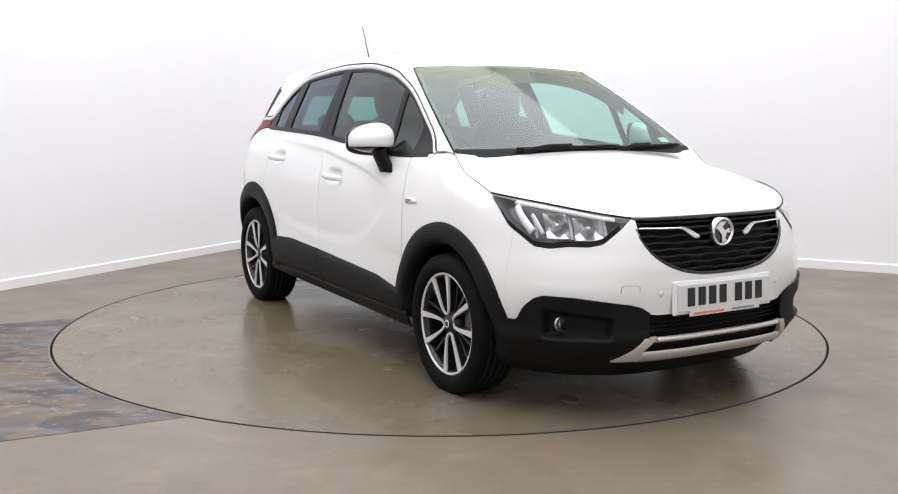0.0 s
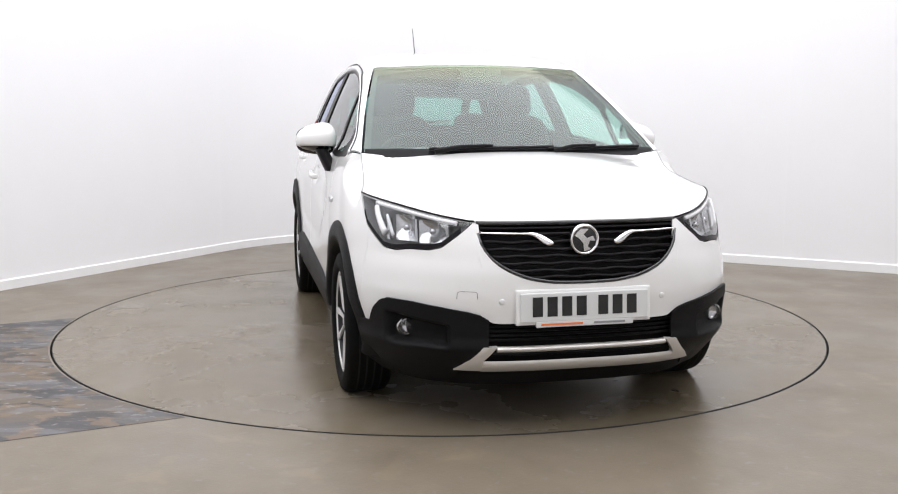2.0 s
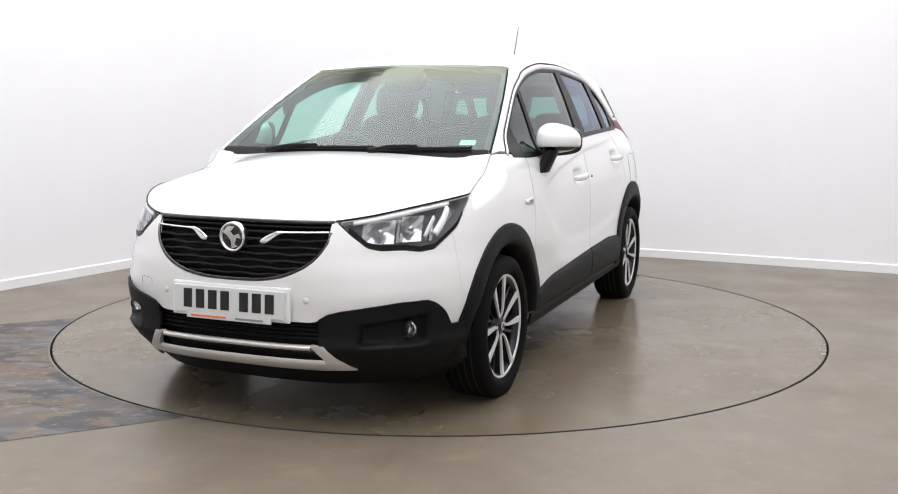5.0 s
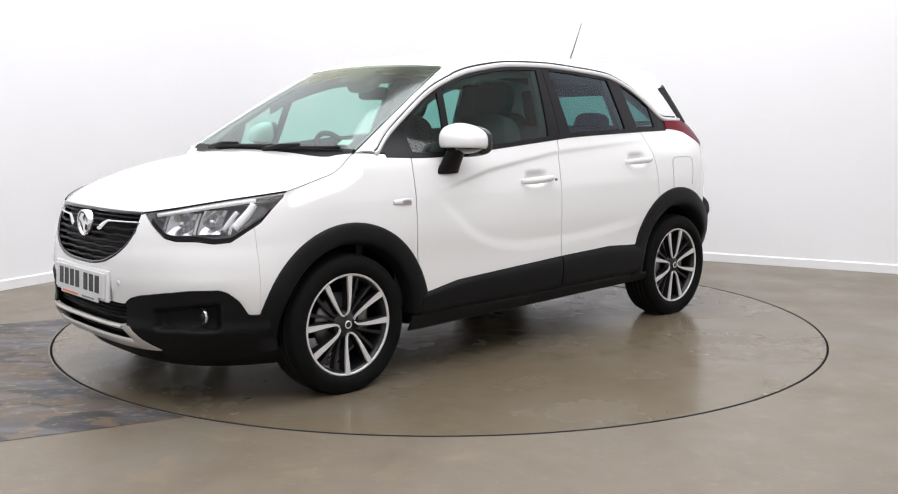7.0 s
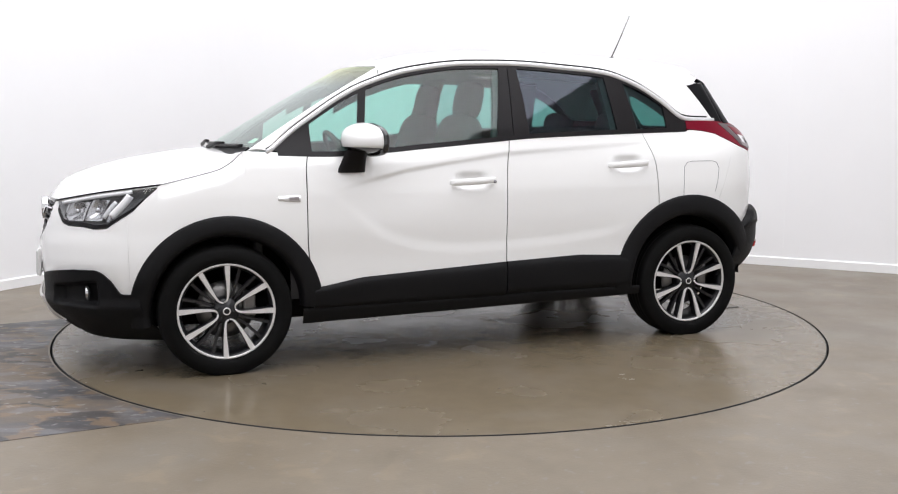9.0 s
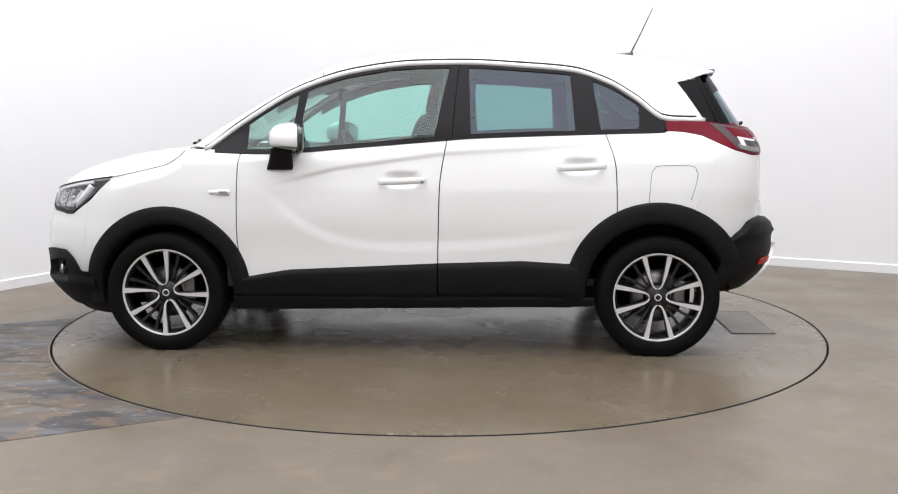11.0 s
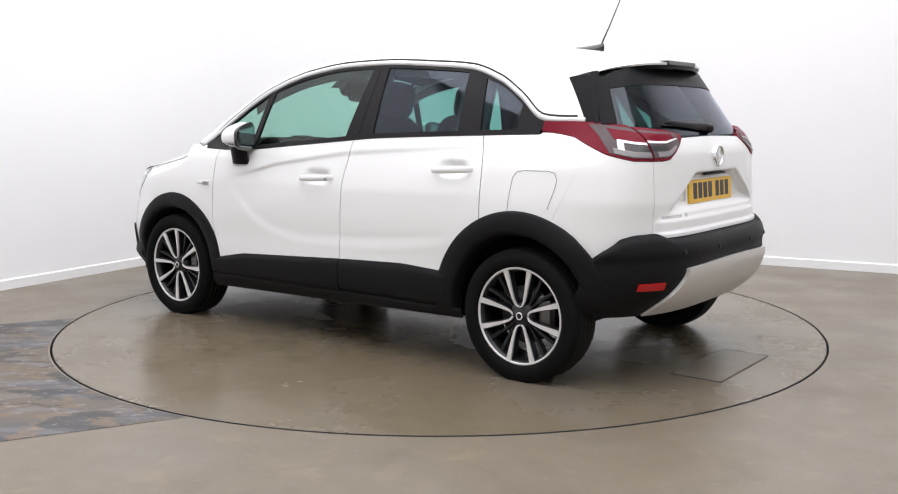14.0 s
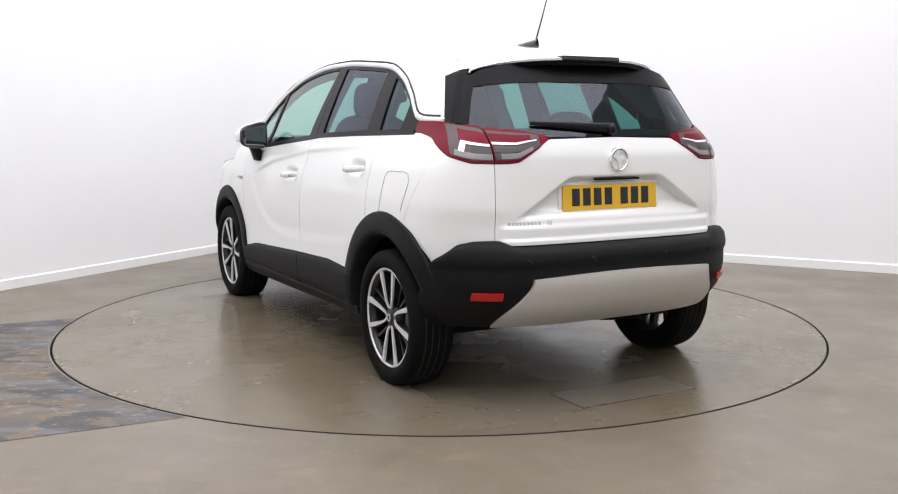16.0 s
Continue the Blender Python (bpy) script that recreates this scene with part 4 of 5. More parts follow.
def rim_parts(parent, turn):
    barrel = Geo().lathe([(0.230, -0.08), (0.214, -0.06), (0.209, 0.05), (0.220, 0.082), (0.230, 0.086)], 72)
    part("rim_barrel", barrel, M_RIMDARK, parent)
    lip = Geo().lathe([(0.2215, 0.070), (0.223, 0.084), (0.2255, 0.0896), (0.2335, 0.0896), (0.236, 0.083), (0.2345, 0.072)], 72)
    part("rim_lip", lip, M_RIMFACE, parent, "machined bright rim edge")
    hub = Geo().lathe([(0.001, 0.076), (0.024, 0.078), (0.030, 0.072), (0.055, 0.068), (0.066, 0.055), (0.070, 0.02)], 40)
    for k in range(5):
        a = 2 * math.pi * k / 5 + 0.3
        hub.lathe([(0.001, 0.070), (0.006, 0.071), (0.009, 0.062)], 8, (0.043 * math.cos(a), 0, 0.043 * math.sin(a)))
    part("hub", hub, M_RIMDARK, parent)
    cap = Geo().lathe([(0.001, 0.083), (0.018, 0.082), (0.023, 0.076)], 24)
    cc = part("centre_cap", cap, M_RIMDARK, parent, "dark centre cap with a silver ring")
    part("cap_ring", Geo().lathe([(0.013, 0.083), (0.0145, 0.0845), (0.018, 0.0835), (0.019, 0.082)], 24), M_RIMFACE, cc)

    def sweep(path, w0, w1, h0, h1, depth, g):
        """A bar of changing width along (angle, radius) points."""
        P = [Vector((r * math.cos(a), h0 + (h1 - h0) * i / (len(path) - 1), r * math.sin(a))) for i, (a, r) in enumerate(path)]
        k = len(P)
        rows_v, fs = [], []
        for i, p in enumerate(P):
            d = (P[min(i + 1, k - 1)] - P[max(i - 1, 0)]).normalized()
            w = d.cross(Vector((0, 1, 0))).normalized() * (w0 + (w1 - w0) * (path[i][1] - path[0][1]) / (path[-1][1] - path[0][1])) / 2
            rows_v += [p + w, p - w, p - w * 1.15 - Vector((0, depth, 0)), p + w * 1.15 - Vector((0, depth, 0))]
        for i in range(k - 1):
            for q in range(4):
                fs.append((i * 4 + q, i * 4 + (q + 1) % 4, i * 4 + 4 + (q + 1) % 4, i * 4 + 4 + q))
        g.add(rows_v, fs, False)
    arm = curve((0.043, 0.002), (0.047, 0.010), (0.056, 0.0185), (0.083, 0.0300), (0.225, 0.0660))
    for k in range(4):
        bright, dark = Geo(), Geo()
        mid = math.pi / 2 * k + turn
        for sg in (-1, 1):
            path = [(mid + sg * math.asin(arm(r) / r), r) for r in (0.043, 0.0445, 0.047, 0.051, 0.056, 0.064, 0.075, 0.09, 0.12, 0.15, 0.18, 0.205, 0.2245)]
            sweep(path, 0.0065, 0.0250, 0.074, 0.0892, 0.010, bright)
            sweep(path, 0.012, 0.033, 0.066, 0.080, 0.035, dark)
        sp = part("spoke_back", dark, M_RIMDARK, parent)
        part("spoke_face", bright, M_RIMFACE, sp, "machined bright spoke pair")
        d2 = Geo()
        for da in (-0.20, 0.20):
            sweep([(mid + math.pi / 4 + da * 0.55 + da * 0.45 * t, 0.06 + 0.155 * t) for t in steps(0, 1, 4)], 0.010, 0.016, 0.056, 0.066, 0.03, d2)
        part("dark_spoke", d2, M_RIMDARK, parent)
    brake = Geo().lathe([(0.06, 0.018), (0.14, 0.018), (0.14, 0.0), (0.06, 0.0)], 40)
    part("brake_disc", brake, M_DISCBRAKE, parent)
    cal = Geo().box((-0.115, 0.015, 0.02), (0.06, 0.055, 0.13), 0.012)
    part("brake_caliper", cal, M_DISCBRAKE, parent)


tyre_geo, groove_geo = wheel_geo()


def wheel(x, y, flip, turn):
    w = new("wheel")
    w.parent = car
    part("tyre", tyre_geo, M_TYRE, w, "black road tyre")
    part("tread_groove", groove_geo, M_PIT, w)
    rim_parts(w, turn)
    w.matrix_basis = pose(x, y, 0.311, 0, 0, 180 if flip else 0)
    return w


for wx, turn in ((1.302, -0.26), (-1.302, -0.05)):
    wheel(wx, 0.762, False, turn)
    wheel(wx, -0.762, True, turn)


# ---- lamps, grille and other fittings ----
def inward(phi):
    return Vector((math.cos(radians(phi)), math.sin(radians(phi)), 0))


def nose_in(phi, z, d):
    return nose(phi, z) - inward(phi) * d


def headlamps():
    bowl = Geo()
    cols = sorted([20.9, 21.5] + steps(22.5, 59.5, 30) + [60.3])
    rows = []
    for phi in cols:
        a, b = LAMPBOT(phi) + 0.001, LAMPTOP(phi) - 0.001
        e = smooth01(20.7, 26, phi) * smooth01(60.7, 57, phi)
        rows.append([nose_in(phi, a + (b - a) * s, 0.006 + 0.06 * e * smooth01(0, 0.18, s) * smooth01(1, 0.88, s)) for s in steps(0, 1, 16)])
    bowl.grid(rows)
    lens = Geo().grid([[nose_in(phi, LAMPBOT(phi) + 0.001 + (LAMPTOP(phi) - LAMPBOT(phi) - 0.002) * s, 0.0) for s in steps(0, 1, 10)] for phi in cols])
    guide = Geo()
    top = [nose_in(phi, LAMPTOP(phi) - 0.016, 0.007) for phi in steps(25, 53.5, 24)]
    guide.tube(top, 0.0090, 8, 0.8)
    c = [nose_in(50.5 + 3.0 * math.sin(t * math.pi / 2), 0.775 + 0.098 * t, 0.010) for t in steps(0, 1, 12)]
    guide.tube(c, 0.019, 8, 0.6)
    guide.tube([nose_in(47.6 + 2.2 * t, 0.768 + 0.075 * t, 0.014) for t in steps(0, 1, 8)], 0.0105, 8, 0.6)
    refl = []
    for p0, p1, z0, z1 in ((29.0, 38.2, 0.748, 0.836), (39.8, 46.8, 0.752, 0.850)):
        g = Geo()
        g.grid([[nose_in(p0 + (p1 - p0) * u, z0 + (z1 - z0) * v, 0.022 + 0.035 * math.sin(math.pi * u) * math.sin(math.pi * v)) for v in steps(0, 1, 10)] for u in steps(0, 1, 10)])
        pc, zc = (p0 + p1) / 2, (z0 + z1) / 2
        o = nose_in(pc, zc, 0.032)
        g.blob(o, (0.014, 0.014, 0.014), 2, 14, 8)
        refl.append(g)
    fins = []
    for phi in (28.0, 38.6, 49.0):
        fins.append(Geo())
        fins[-1].grid([[nose_in(phi + d, z, 0.016) for z in (0.752, 0.80, 0.838)] for d in (0, 0.9)], 0.02)
    trim = Geo().tube([nose_in(p, LAMPTOP(p) + 0.0025, -0.0005) for p in steps(20, 60.5, 30)], 0.0042, 6)
    trim.grid([[nose_in(p, LAMPBOT(p) + 0.002 + h, -0.001) for h in (0.0, 0.009, 0.018)] for p in steps(24, 58.5, 30)], 0.004)
    for sgn in (1, -1):
        f = (lambda g: g) if sgn > 0 else (lambda g: g.flip())
        hl = part("headlamp", f(bowl), M_LAMPGREY, car, "angular headlamp with bright light guide")
        part("light_guide", f(guide), M_LAMPWHITE, hl, "white light guide")
        for g in refl:
            part("reflector", f(g), M_LAMPINNER, hl)
        for g in fins:
            part("divider", f(g), M_LAMPINNER, hl)
        part("seal", f(trim), M_TRIMBLACK, hl)
        part("lens", f(lens), M_LENS, hl)


def grille():
    half = lambda z: float(np.interp(z, [0.600, 0.602, 0.615, 0.650, 0.690, 0.735, 0.790, 0.836], [0.02, 0.1, 0.2, 0.30, 0.36, 0.395, 0.412, 0.416]))
    rows = []
    for y in steps(-0.416, 0.416, 50):
        b = GRILLEBOT(abs(y))
        rows.append([nose_y(y, b + (0.842 - b) * s, -0.045) for s in steps(0, 1, 10)])
    gr = part("grille", Geo().grid(rows, 0.01), M_FRAME, car, "black upper grille")
    rim = [nose_y(y, GRILLEBOT(abs(y)) + 0.004, -0.006) for y in steps(-0.412, 0.412, 70)]
    g = Geo().tube(rim, 0.007, 8)
    g.tube([nose_y(y, 0.832, -0.008) for y in steps(-0.414, 0.414, 40)], 0.010, 8)
    # collar that closes the opening
    g.grid([[nose_y(y, GRILLEBOT(abs(y)) + 0.001, -d) for d in (0.004, 0.025, 0.05)] for y in steps(-0.415, 0.415, 60)])
    g.grid([[nose_y(y, 0.836, -d) for d in (0.002, 0.025, 0.05)] for y in steps(-0.416, 0.416, 40)])
    part("grille_rim", g, M_GLOSSBLACK, gr)
    for k, z in enumerate((0.626, 0.652, 0.679, 0.706, 0.733, 0.760, 0.790, 0.812)):
        h = half(z) - 0.012
        pts = [nose_y(y, z + 0.0024 * math.sin(y * 42 + k * 2.1) * (1 if z < 0.77 else 0), -0.018) for y in steps(-h, h, 80)]
        part("slat", Geo().tube(pts, 0.0066, 6, 1.3), M_TRIMBLACK, gr)
    for s in (1, -1):
        rows = []
        for t in steps(0, 1, 24):
            y = 0.402 - 0.275 * t
            zc = 0.797 - 0.006 * t - 0.034 * smooth01(0.68, 1.0, t)
            w = 0.0034 + 0.0105 * smooth01(0.62, 0.9, t) - 0.009 * smooth01(0.93, 1.0, t)
            rows.append([nose_y(s * y, zc + w * q, 0.004 * (1 - q * q)) for q in (-1, -0.4, 0.4, 1)])
        part("chrome_wing", Geo().grid(rows, 0.008), M_CHROME, gr, "chrome wing bar")
    emblem("emblem", Vector((XF(0.766) + 0.004, 0, 0.768)), 0.060, 1, gr)

    # lower grille
    rows = [[nose_y(y, z, -0.05) for z in steps(0.25, 0.452, 6)] for y in steps(-0.46, 0.46, 30)]
    lg = part("lower_grille", Geo().grid(rows, 0.01), M_FRAME, car, "black lower grille")
    for k, z in enumerate((0.378, 0.396, 0.414, 0.432)):
        h = 0.40
        part("slat", Geo().tube([nose_y(y, z, -0.022) for y in steps(-h, h, 30)], 0.0055, 6, 1.4), M_CLAD, lg)
    part("slat", Geo().tube([nose_y(y, 0.318, -0.022) for y in steps(-0.40, 0.40, 30)], 0.008, 6, 1.4), M_CLAD, lg)
    # silver skid frame
    def bar(pts):
        g = Geo()
        rows = []
        for y, z0, z1 in pts:
            rows.append([nose_y(y, z0 + (z1 - z0) * s, 0.031 - 0.012 * abs(2 * s - 1) ** 3) for s in steps(0, 1, 6)])
        return g.grid(rows, 0.022)
    sk = part("skid_top_bar", bar([(y, 0.337, 0.358) for y in steps(-0.3515, 0.3515, 40)]), M_SILVER, car, "satin silver skid frame")
    part("skid_bottom_bar", bar([(y, 0.246, 0.297) for y in steps(-0.3985, 0.3985, 50)]), M_SILVER, sk)
    for s in (1, -1):
        rows = []
        for t in steps(0, 1, 14):
            z = 0.358 - 0.106 * t
            yi = 0.352 + 0.047 * min(1.0, t / 0.55)
            yo = 0.402 + 0.100 * t
            rows.append([nose_y(s * (yi + (yo - yi) * q), z, 0.030 - 0.006 * q ** 3) for q in steps(0, 1, 6)])
        part("skid_side_bar", Geo().grid(rows, 0.022), M_SILVER, sk)


def emblem(name, c, r, way, parent):
    """A round chrome badge with a plain raised shape; way: +1 faces ahead, -1 behind."""
    ring = Geo().lathe([(r * 0.80, 0.0), (r * 0.84, way * 0.010), (r * 0.93, way * 0.012), (r, way * 0.006), (r, -way * 0.02)], 40, c, "x")
    e = part(name, ring, M_CHROME, parent, "round chrome badge")
    disc = Geo().lathe([(0.001, way * 0.002), (r * 0.82, way * 0.002)], 32, c, "x")
    part("badge_ground", disc, M_GLOSSBLACK if way > 0 else M_HANDLECUP, e)
    g = Geo()
    shape = [(-0.72, 0.30), (-0.30, 0.72), (0.25, 0.70), (-0.10, 0.35), (0.15, 0.10), (0.55, 0.25), (0.70, -0.10), (0.35, -0.05), (0.20, -0.45), (0.45, -0.62), (-0.05, -0.78), (-0.10, -0.25), (-0.35, 0.05)]
    g.poly([(c.x + way * 0.008, c.y + way * a * r, c.z + b * r) for a, b in shape], 0.006, (way, 0, 0))
    part("badge_shape", g, M_CHROME, e)


def plate(c, tilt, way, material, parent, label):
    """A number plate with plain dark bars for its characters."""
    m = Matrix.Rotation(radians(tilt) * way, 4, "Y")
    part("plate_plinth", Geo().box(Vector(c) - Vector((way * 0.012, 0, 0)), (0.016, 0.556, 0.138), 0.007, m=m), M_PAINT, parent)
    p = part("number_plate", Geo().box(c, (0.012, 0.524, 0.112), 0.004, m=m), material, parent, label)
    g = Geo()
    x = -0.216
    for i in range(7):
        if i == 4:
            x += 0.030
        o = m @ Vector((way * 0.0065, way * (x + 0.022), 0.003))
        g = Geo().box(Vector(c) + o, (0.002, 0.041, 0.076), 0.0, m=m)
        part("character_bar", g, M_INK, p)
        x += 0.0595
    tab = part("dealer_strip", Geo().box(Vector(c) + m @ Vector((way * 0.002, way * 0.0, -0.066)), (0.008, 0.40, 0.022), 0.002, m=m), M_PLATEW, p)
    part("print_bar", Geo().box(Vector(c) + m @ Vector((way * 0.0065, way * -0.095, -0.066)), (0.002, 0.17, 0.008), 0, m=m), M_ORANGE, tab)
    part("print_bar", Geo().box(Vector(c) + m @ Vector((way * 0.0065, way * 0.10, -0.066)), (0.002, 0.13, 0.008), 0, m=m), M_GREYINK, tab)


def tail_lamps():
    def place(c, z):
        kind, v = c
        if kind == "x":
            return quarter_end(v, z)
        return tail_y(v, z)
    low = line((-1.90, 1.046), (-1.80, 1.048), (-1.70, 1.075), (-1.62, 1.112), (-1.535, 1.152), (-1.45, 1.166), (-1.388, 1.172), (-1.32, 1.178))
    top = line((-1.90, 1.195), (-1.84, 1.200), (-1.70, 1.218), (-1.50, 1.222), (-1.33, 1.222), (-1.31, 1.19))
    outer = [("x", x) for x in steps(-1.338, -1.80, 34) + [-1.80 - 0.01 * i for i in range(1, 10)]]
    lo_in = line((0.34, 1.150), (0.40, 1.110), (0.50, 1.052), (0.55, 1.047), (0.62, 1.047))
    hi_in = line((0.335, 1.160), (0.45, 1.182), (0.62, 1.200))

    def sheet(cols, lo, hi, a, b, out, n=10):
        rows = []
        for c in cols:
            l, h = lo(c[1]), hi(c[1])
            col = []
            for s in steps(a, b, n):
                p = place(c, l + (h - l) * s)
                d = Vector((p.x + 1.2, p.y * 0.6, 0)).normalized()
                col.append(p + d * out)
            rows.append(col)
        return rows
    for s in (1, -1):
        f = (lambda g: g) if s > 0 else (lambda g: g.flip())
        lamp = part("tail_lamp", f(Geo().grid(sheet(outer, low, top, 0.0, 1.0, 0.004), 0.02)), M_REDLENS, car, "dark red wraparound tail lamp")
        def patch(x0, x1, a, b, lift, slant=0.0, n=16):
            """A piece of the outer lamp between two stations and two levels."""
            rows = []
            for t in steps(0, 1, n):
                col = []
                for v in steps(a, b, 6):
                    x = x0 - slant * (1 - v) + (x1 - x0 + slant * (1 - v)) * t
                    z = low(x) + (top(x) - low(x)) * v
                    p = quarter_end(x, z)
                    col.append(p + Vector((p.x + 1.2, p.y * 0.6, 0)).normalized() * lift)
                rows.append(col)
            return Geo().grid(rows, 0.003)
        clear = part("clear_section", f(patch(-1.615, -1.888, 0.07, 0.93, 0.0065, 0.10, 24)), M_SMOKED, lamp, "smoked clear section")
        part("red_band", f(patch(-1.70, -1.888, 0.52, 0.84, 0.0085, 0.06)), M_REDLENS, clear)
        part("bright_foot", f(patch(-1.70, -1.888, 0.10, 0.26, 0.0085, 0.03)), M_LAMPFOOT, clear)
        part("light_guide", f(patch(-1.752, -1.888, 0.47, 0.54, 0.0105)), M_LAMPWHITE, clear, "white light guide")
        part("light_guide", f(patch(-1.740, -1.766, 0.24, 0.54, 0.0105)), M_LAMPWHITE, clear)
        part("dark_bracket", f(patch(-1.79, -1.888, 0.26, 0.42, 0.009)), M_LAMPDARK, clear)
        inner = [("y", y) for y in steps(0.345, 0.603, 22)]
        il = part("tailgate_lamp", f(Geo().grid(sheet(inner, lo_in, hi_in, 0.0, 1.0, 0.004), 0.02)), M_REDLENS, car, "red and clear lamp on the tailgate")
        span = lambda y0, y1: [("y", y) for y in steps(y0, y1, 16)]
        clear = part("clear_section", f(Geo().grid(sheet(span(0.392, 0.598), lo_in, hi_in, 0.09, 0.91, 0.0065), 0.004)), M_SMOKED, il, "smoked clear section")
        part("red_band", f(Geo().grid(sheet(span(0.43, 0.598), lo_in, hi_in, 0.60, 0.84, 0.0085), 0.003)), M_REDLENS, clear)
        part("light_guide", f(Geo().grid(sheet(span(0.405, 0.598), lo_in, hi_in, 0.53, 0.60, 0.0105), 0.003)), M_LAMPWHITE, clear, "white light guide")
        part("dark_bracket", f(Geo().grid(sheet(span(0.50, 0.598), lo_in, hi_in, 0.30, 0.44, 0.009), 0.003)), M_LAMPDARK, clear)
        part("bright_foot", f(Geo().grid(sheet(span(0.43, 0.575), lo_in, hi_in, 0.12, 0.28, 0.0085), 0.003)), M_LAMPFOOT, clear)


def mirrors():
    c = Vector((0.628, 0.894, 1.128))
    cap = Geo().blob(c, (0.090, 0.101, 0.077), 2.5, 32, 14, -24, 90)
    lower = Geo().blob(c + Vector((-0.001, -0.001, -0.003)), (0.086, 0.099, 0.060), 2.5, 32, 12, -90, -14)
    bezel = Geo().blob(c + Vector((-0.066, -0.001, -0.002)), (0.019, 0.097, 0.068), 3.6, 28, 12)
    cap.v = [(max(x, c.x - 0.068), y, z) for x, y, z in cap.v]
    lower.v = [(max(x, c.x - 0.068), y, z) for x, y, z in lower.v]
    glass = Geo().box(c + Vector((-0.082, -0.004, -0.004)), (0.012, 0.148, 0.096), 0.005)
    stalk = Geo()
    rows = []
    for t in steps(0, 1, 8):
        o = Vector((0.655 + 0.02 * t, 0.872 - 0.050 * t, 1.080 - 0.112 * t))
        rx, ry = 0.058 + 0.016 * t * t, 0.034
        rows.append([o + Vector((rx * math.cos(a), ry * math.sin(a), 0)) for a in steps(0, 2 * math.pi, 18)])
    stalk.grid(rows, 0, ref=(0.645, 0.84, 1.03))
    stalk.poly(rows[-1][:-1], 0.01, (0, 0, -1))
    def droop(g):
        out = []
        for x, y, z in g.v:
            k = max(-1.0, min(1.0, (y - 0.895) / 0.098))
            out.append((x - 0.030 * k, y, c.z + (z - c.z) * (1 - 0.22 * k) * (1 - 0.16 * max(-1.0, (x - c.x) / 0.08)) - 0.006 * k))
        g.v = out
    for g in (cap, lower, bezel, glass):
        droop(g)
    for s in (1, -1):
        f = (lambda g: g) if s > 0 else (lambda g: g.flip())
        m = part("door_mirror", f(lower), M_GLOSSBLACK, car, "door mirror with white cap and black foot")
        part("cap", f(cap), M_PAINT, m, "white mirror cap")
        part("foot", f(stalk), M_TRIMBLACK, m)
        mb = part("mirror_bezel", f(bezel), M_GLOSSBLACK, m)
        part("mirror_glass", f(glass), M_MIRROR, mb, "dark mirror glass")


def handles():
    for xc, z in ((0.032, 0.912), (-0.895, 0.986)):
        g = Geo()
        rows = []
        for t in steps(0, 1, 20):
            x = xc + 0.128 - 0.256 * t
            k = math.sin(math.pi * min(max(t, 0.0), 1.0)) ** 0.35
            o = Vector((x, flank(xc + 0.16, z) * (1 - t) + flank(xc - 0.16, z) * t, z + 0.012 * (t - 0.5)))
            rows.append([o + Vector((0, 0.006 + 0.030 * k + 0.010 * k * math.cos(a), (0.010 + 0.008 * k) * math.sin(a))) for a in steps(0, 2 * math.pi, 12)])
        g.grid(rows, 0, ref=(xc, flank(xc, z) + 0.02, z))
        lock = Geo().lathe([(0.001, 0.004), (0.008, 0.003), (0.009, -0.004)], 12, side(xc - 0.108, z - 0.002, 0.047))
        for s in (1, -1):
            f = (lambda q: q) if s > 0 else (lambda q: q.flip())
            h = part("door_handle", f(g), M_PAINT, car, "white pull handle")
            if xc > 0 and s > 0:
                part("lock", f(lock), M_GREYINK, h)


M_MIRROR = mat("mirror_silver", (0.30, 0.36, 0.36), 0.03, metal=1.0)
M_LAMPGREY = mat("lamp_bowl_grey", (0.22, 0.22, 0.225), 0.3, metal=0.3, grain=0.1, scale=60)
M_HANDLECUP = mat("white_paint_hollow", (0.74, 0.74, 0.73), 0.3, coat=0.8, grain=0.006, scale=300)


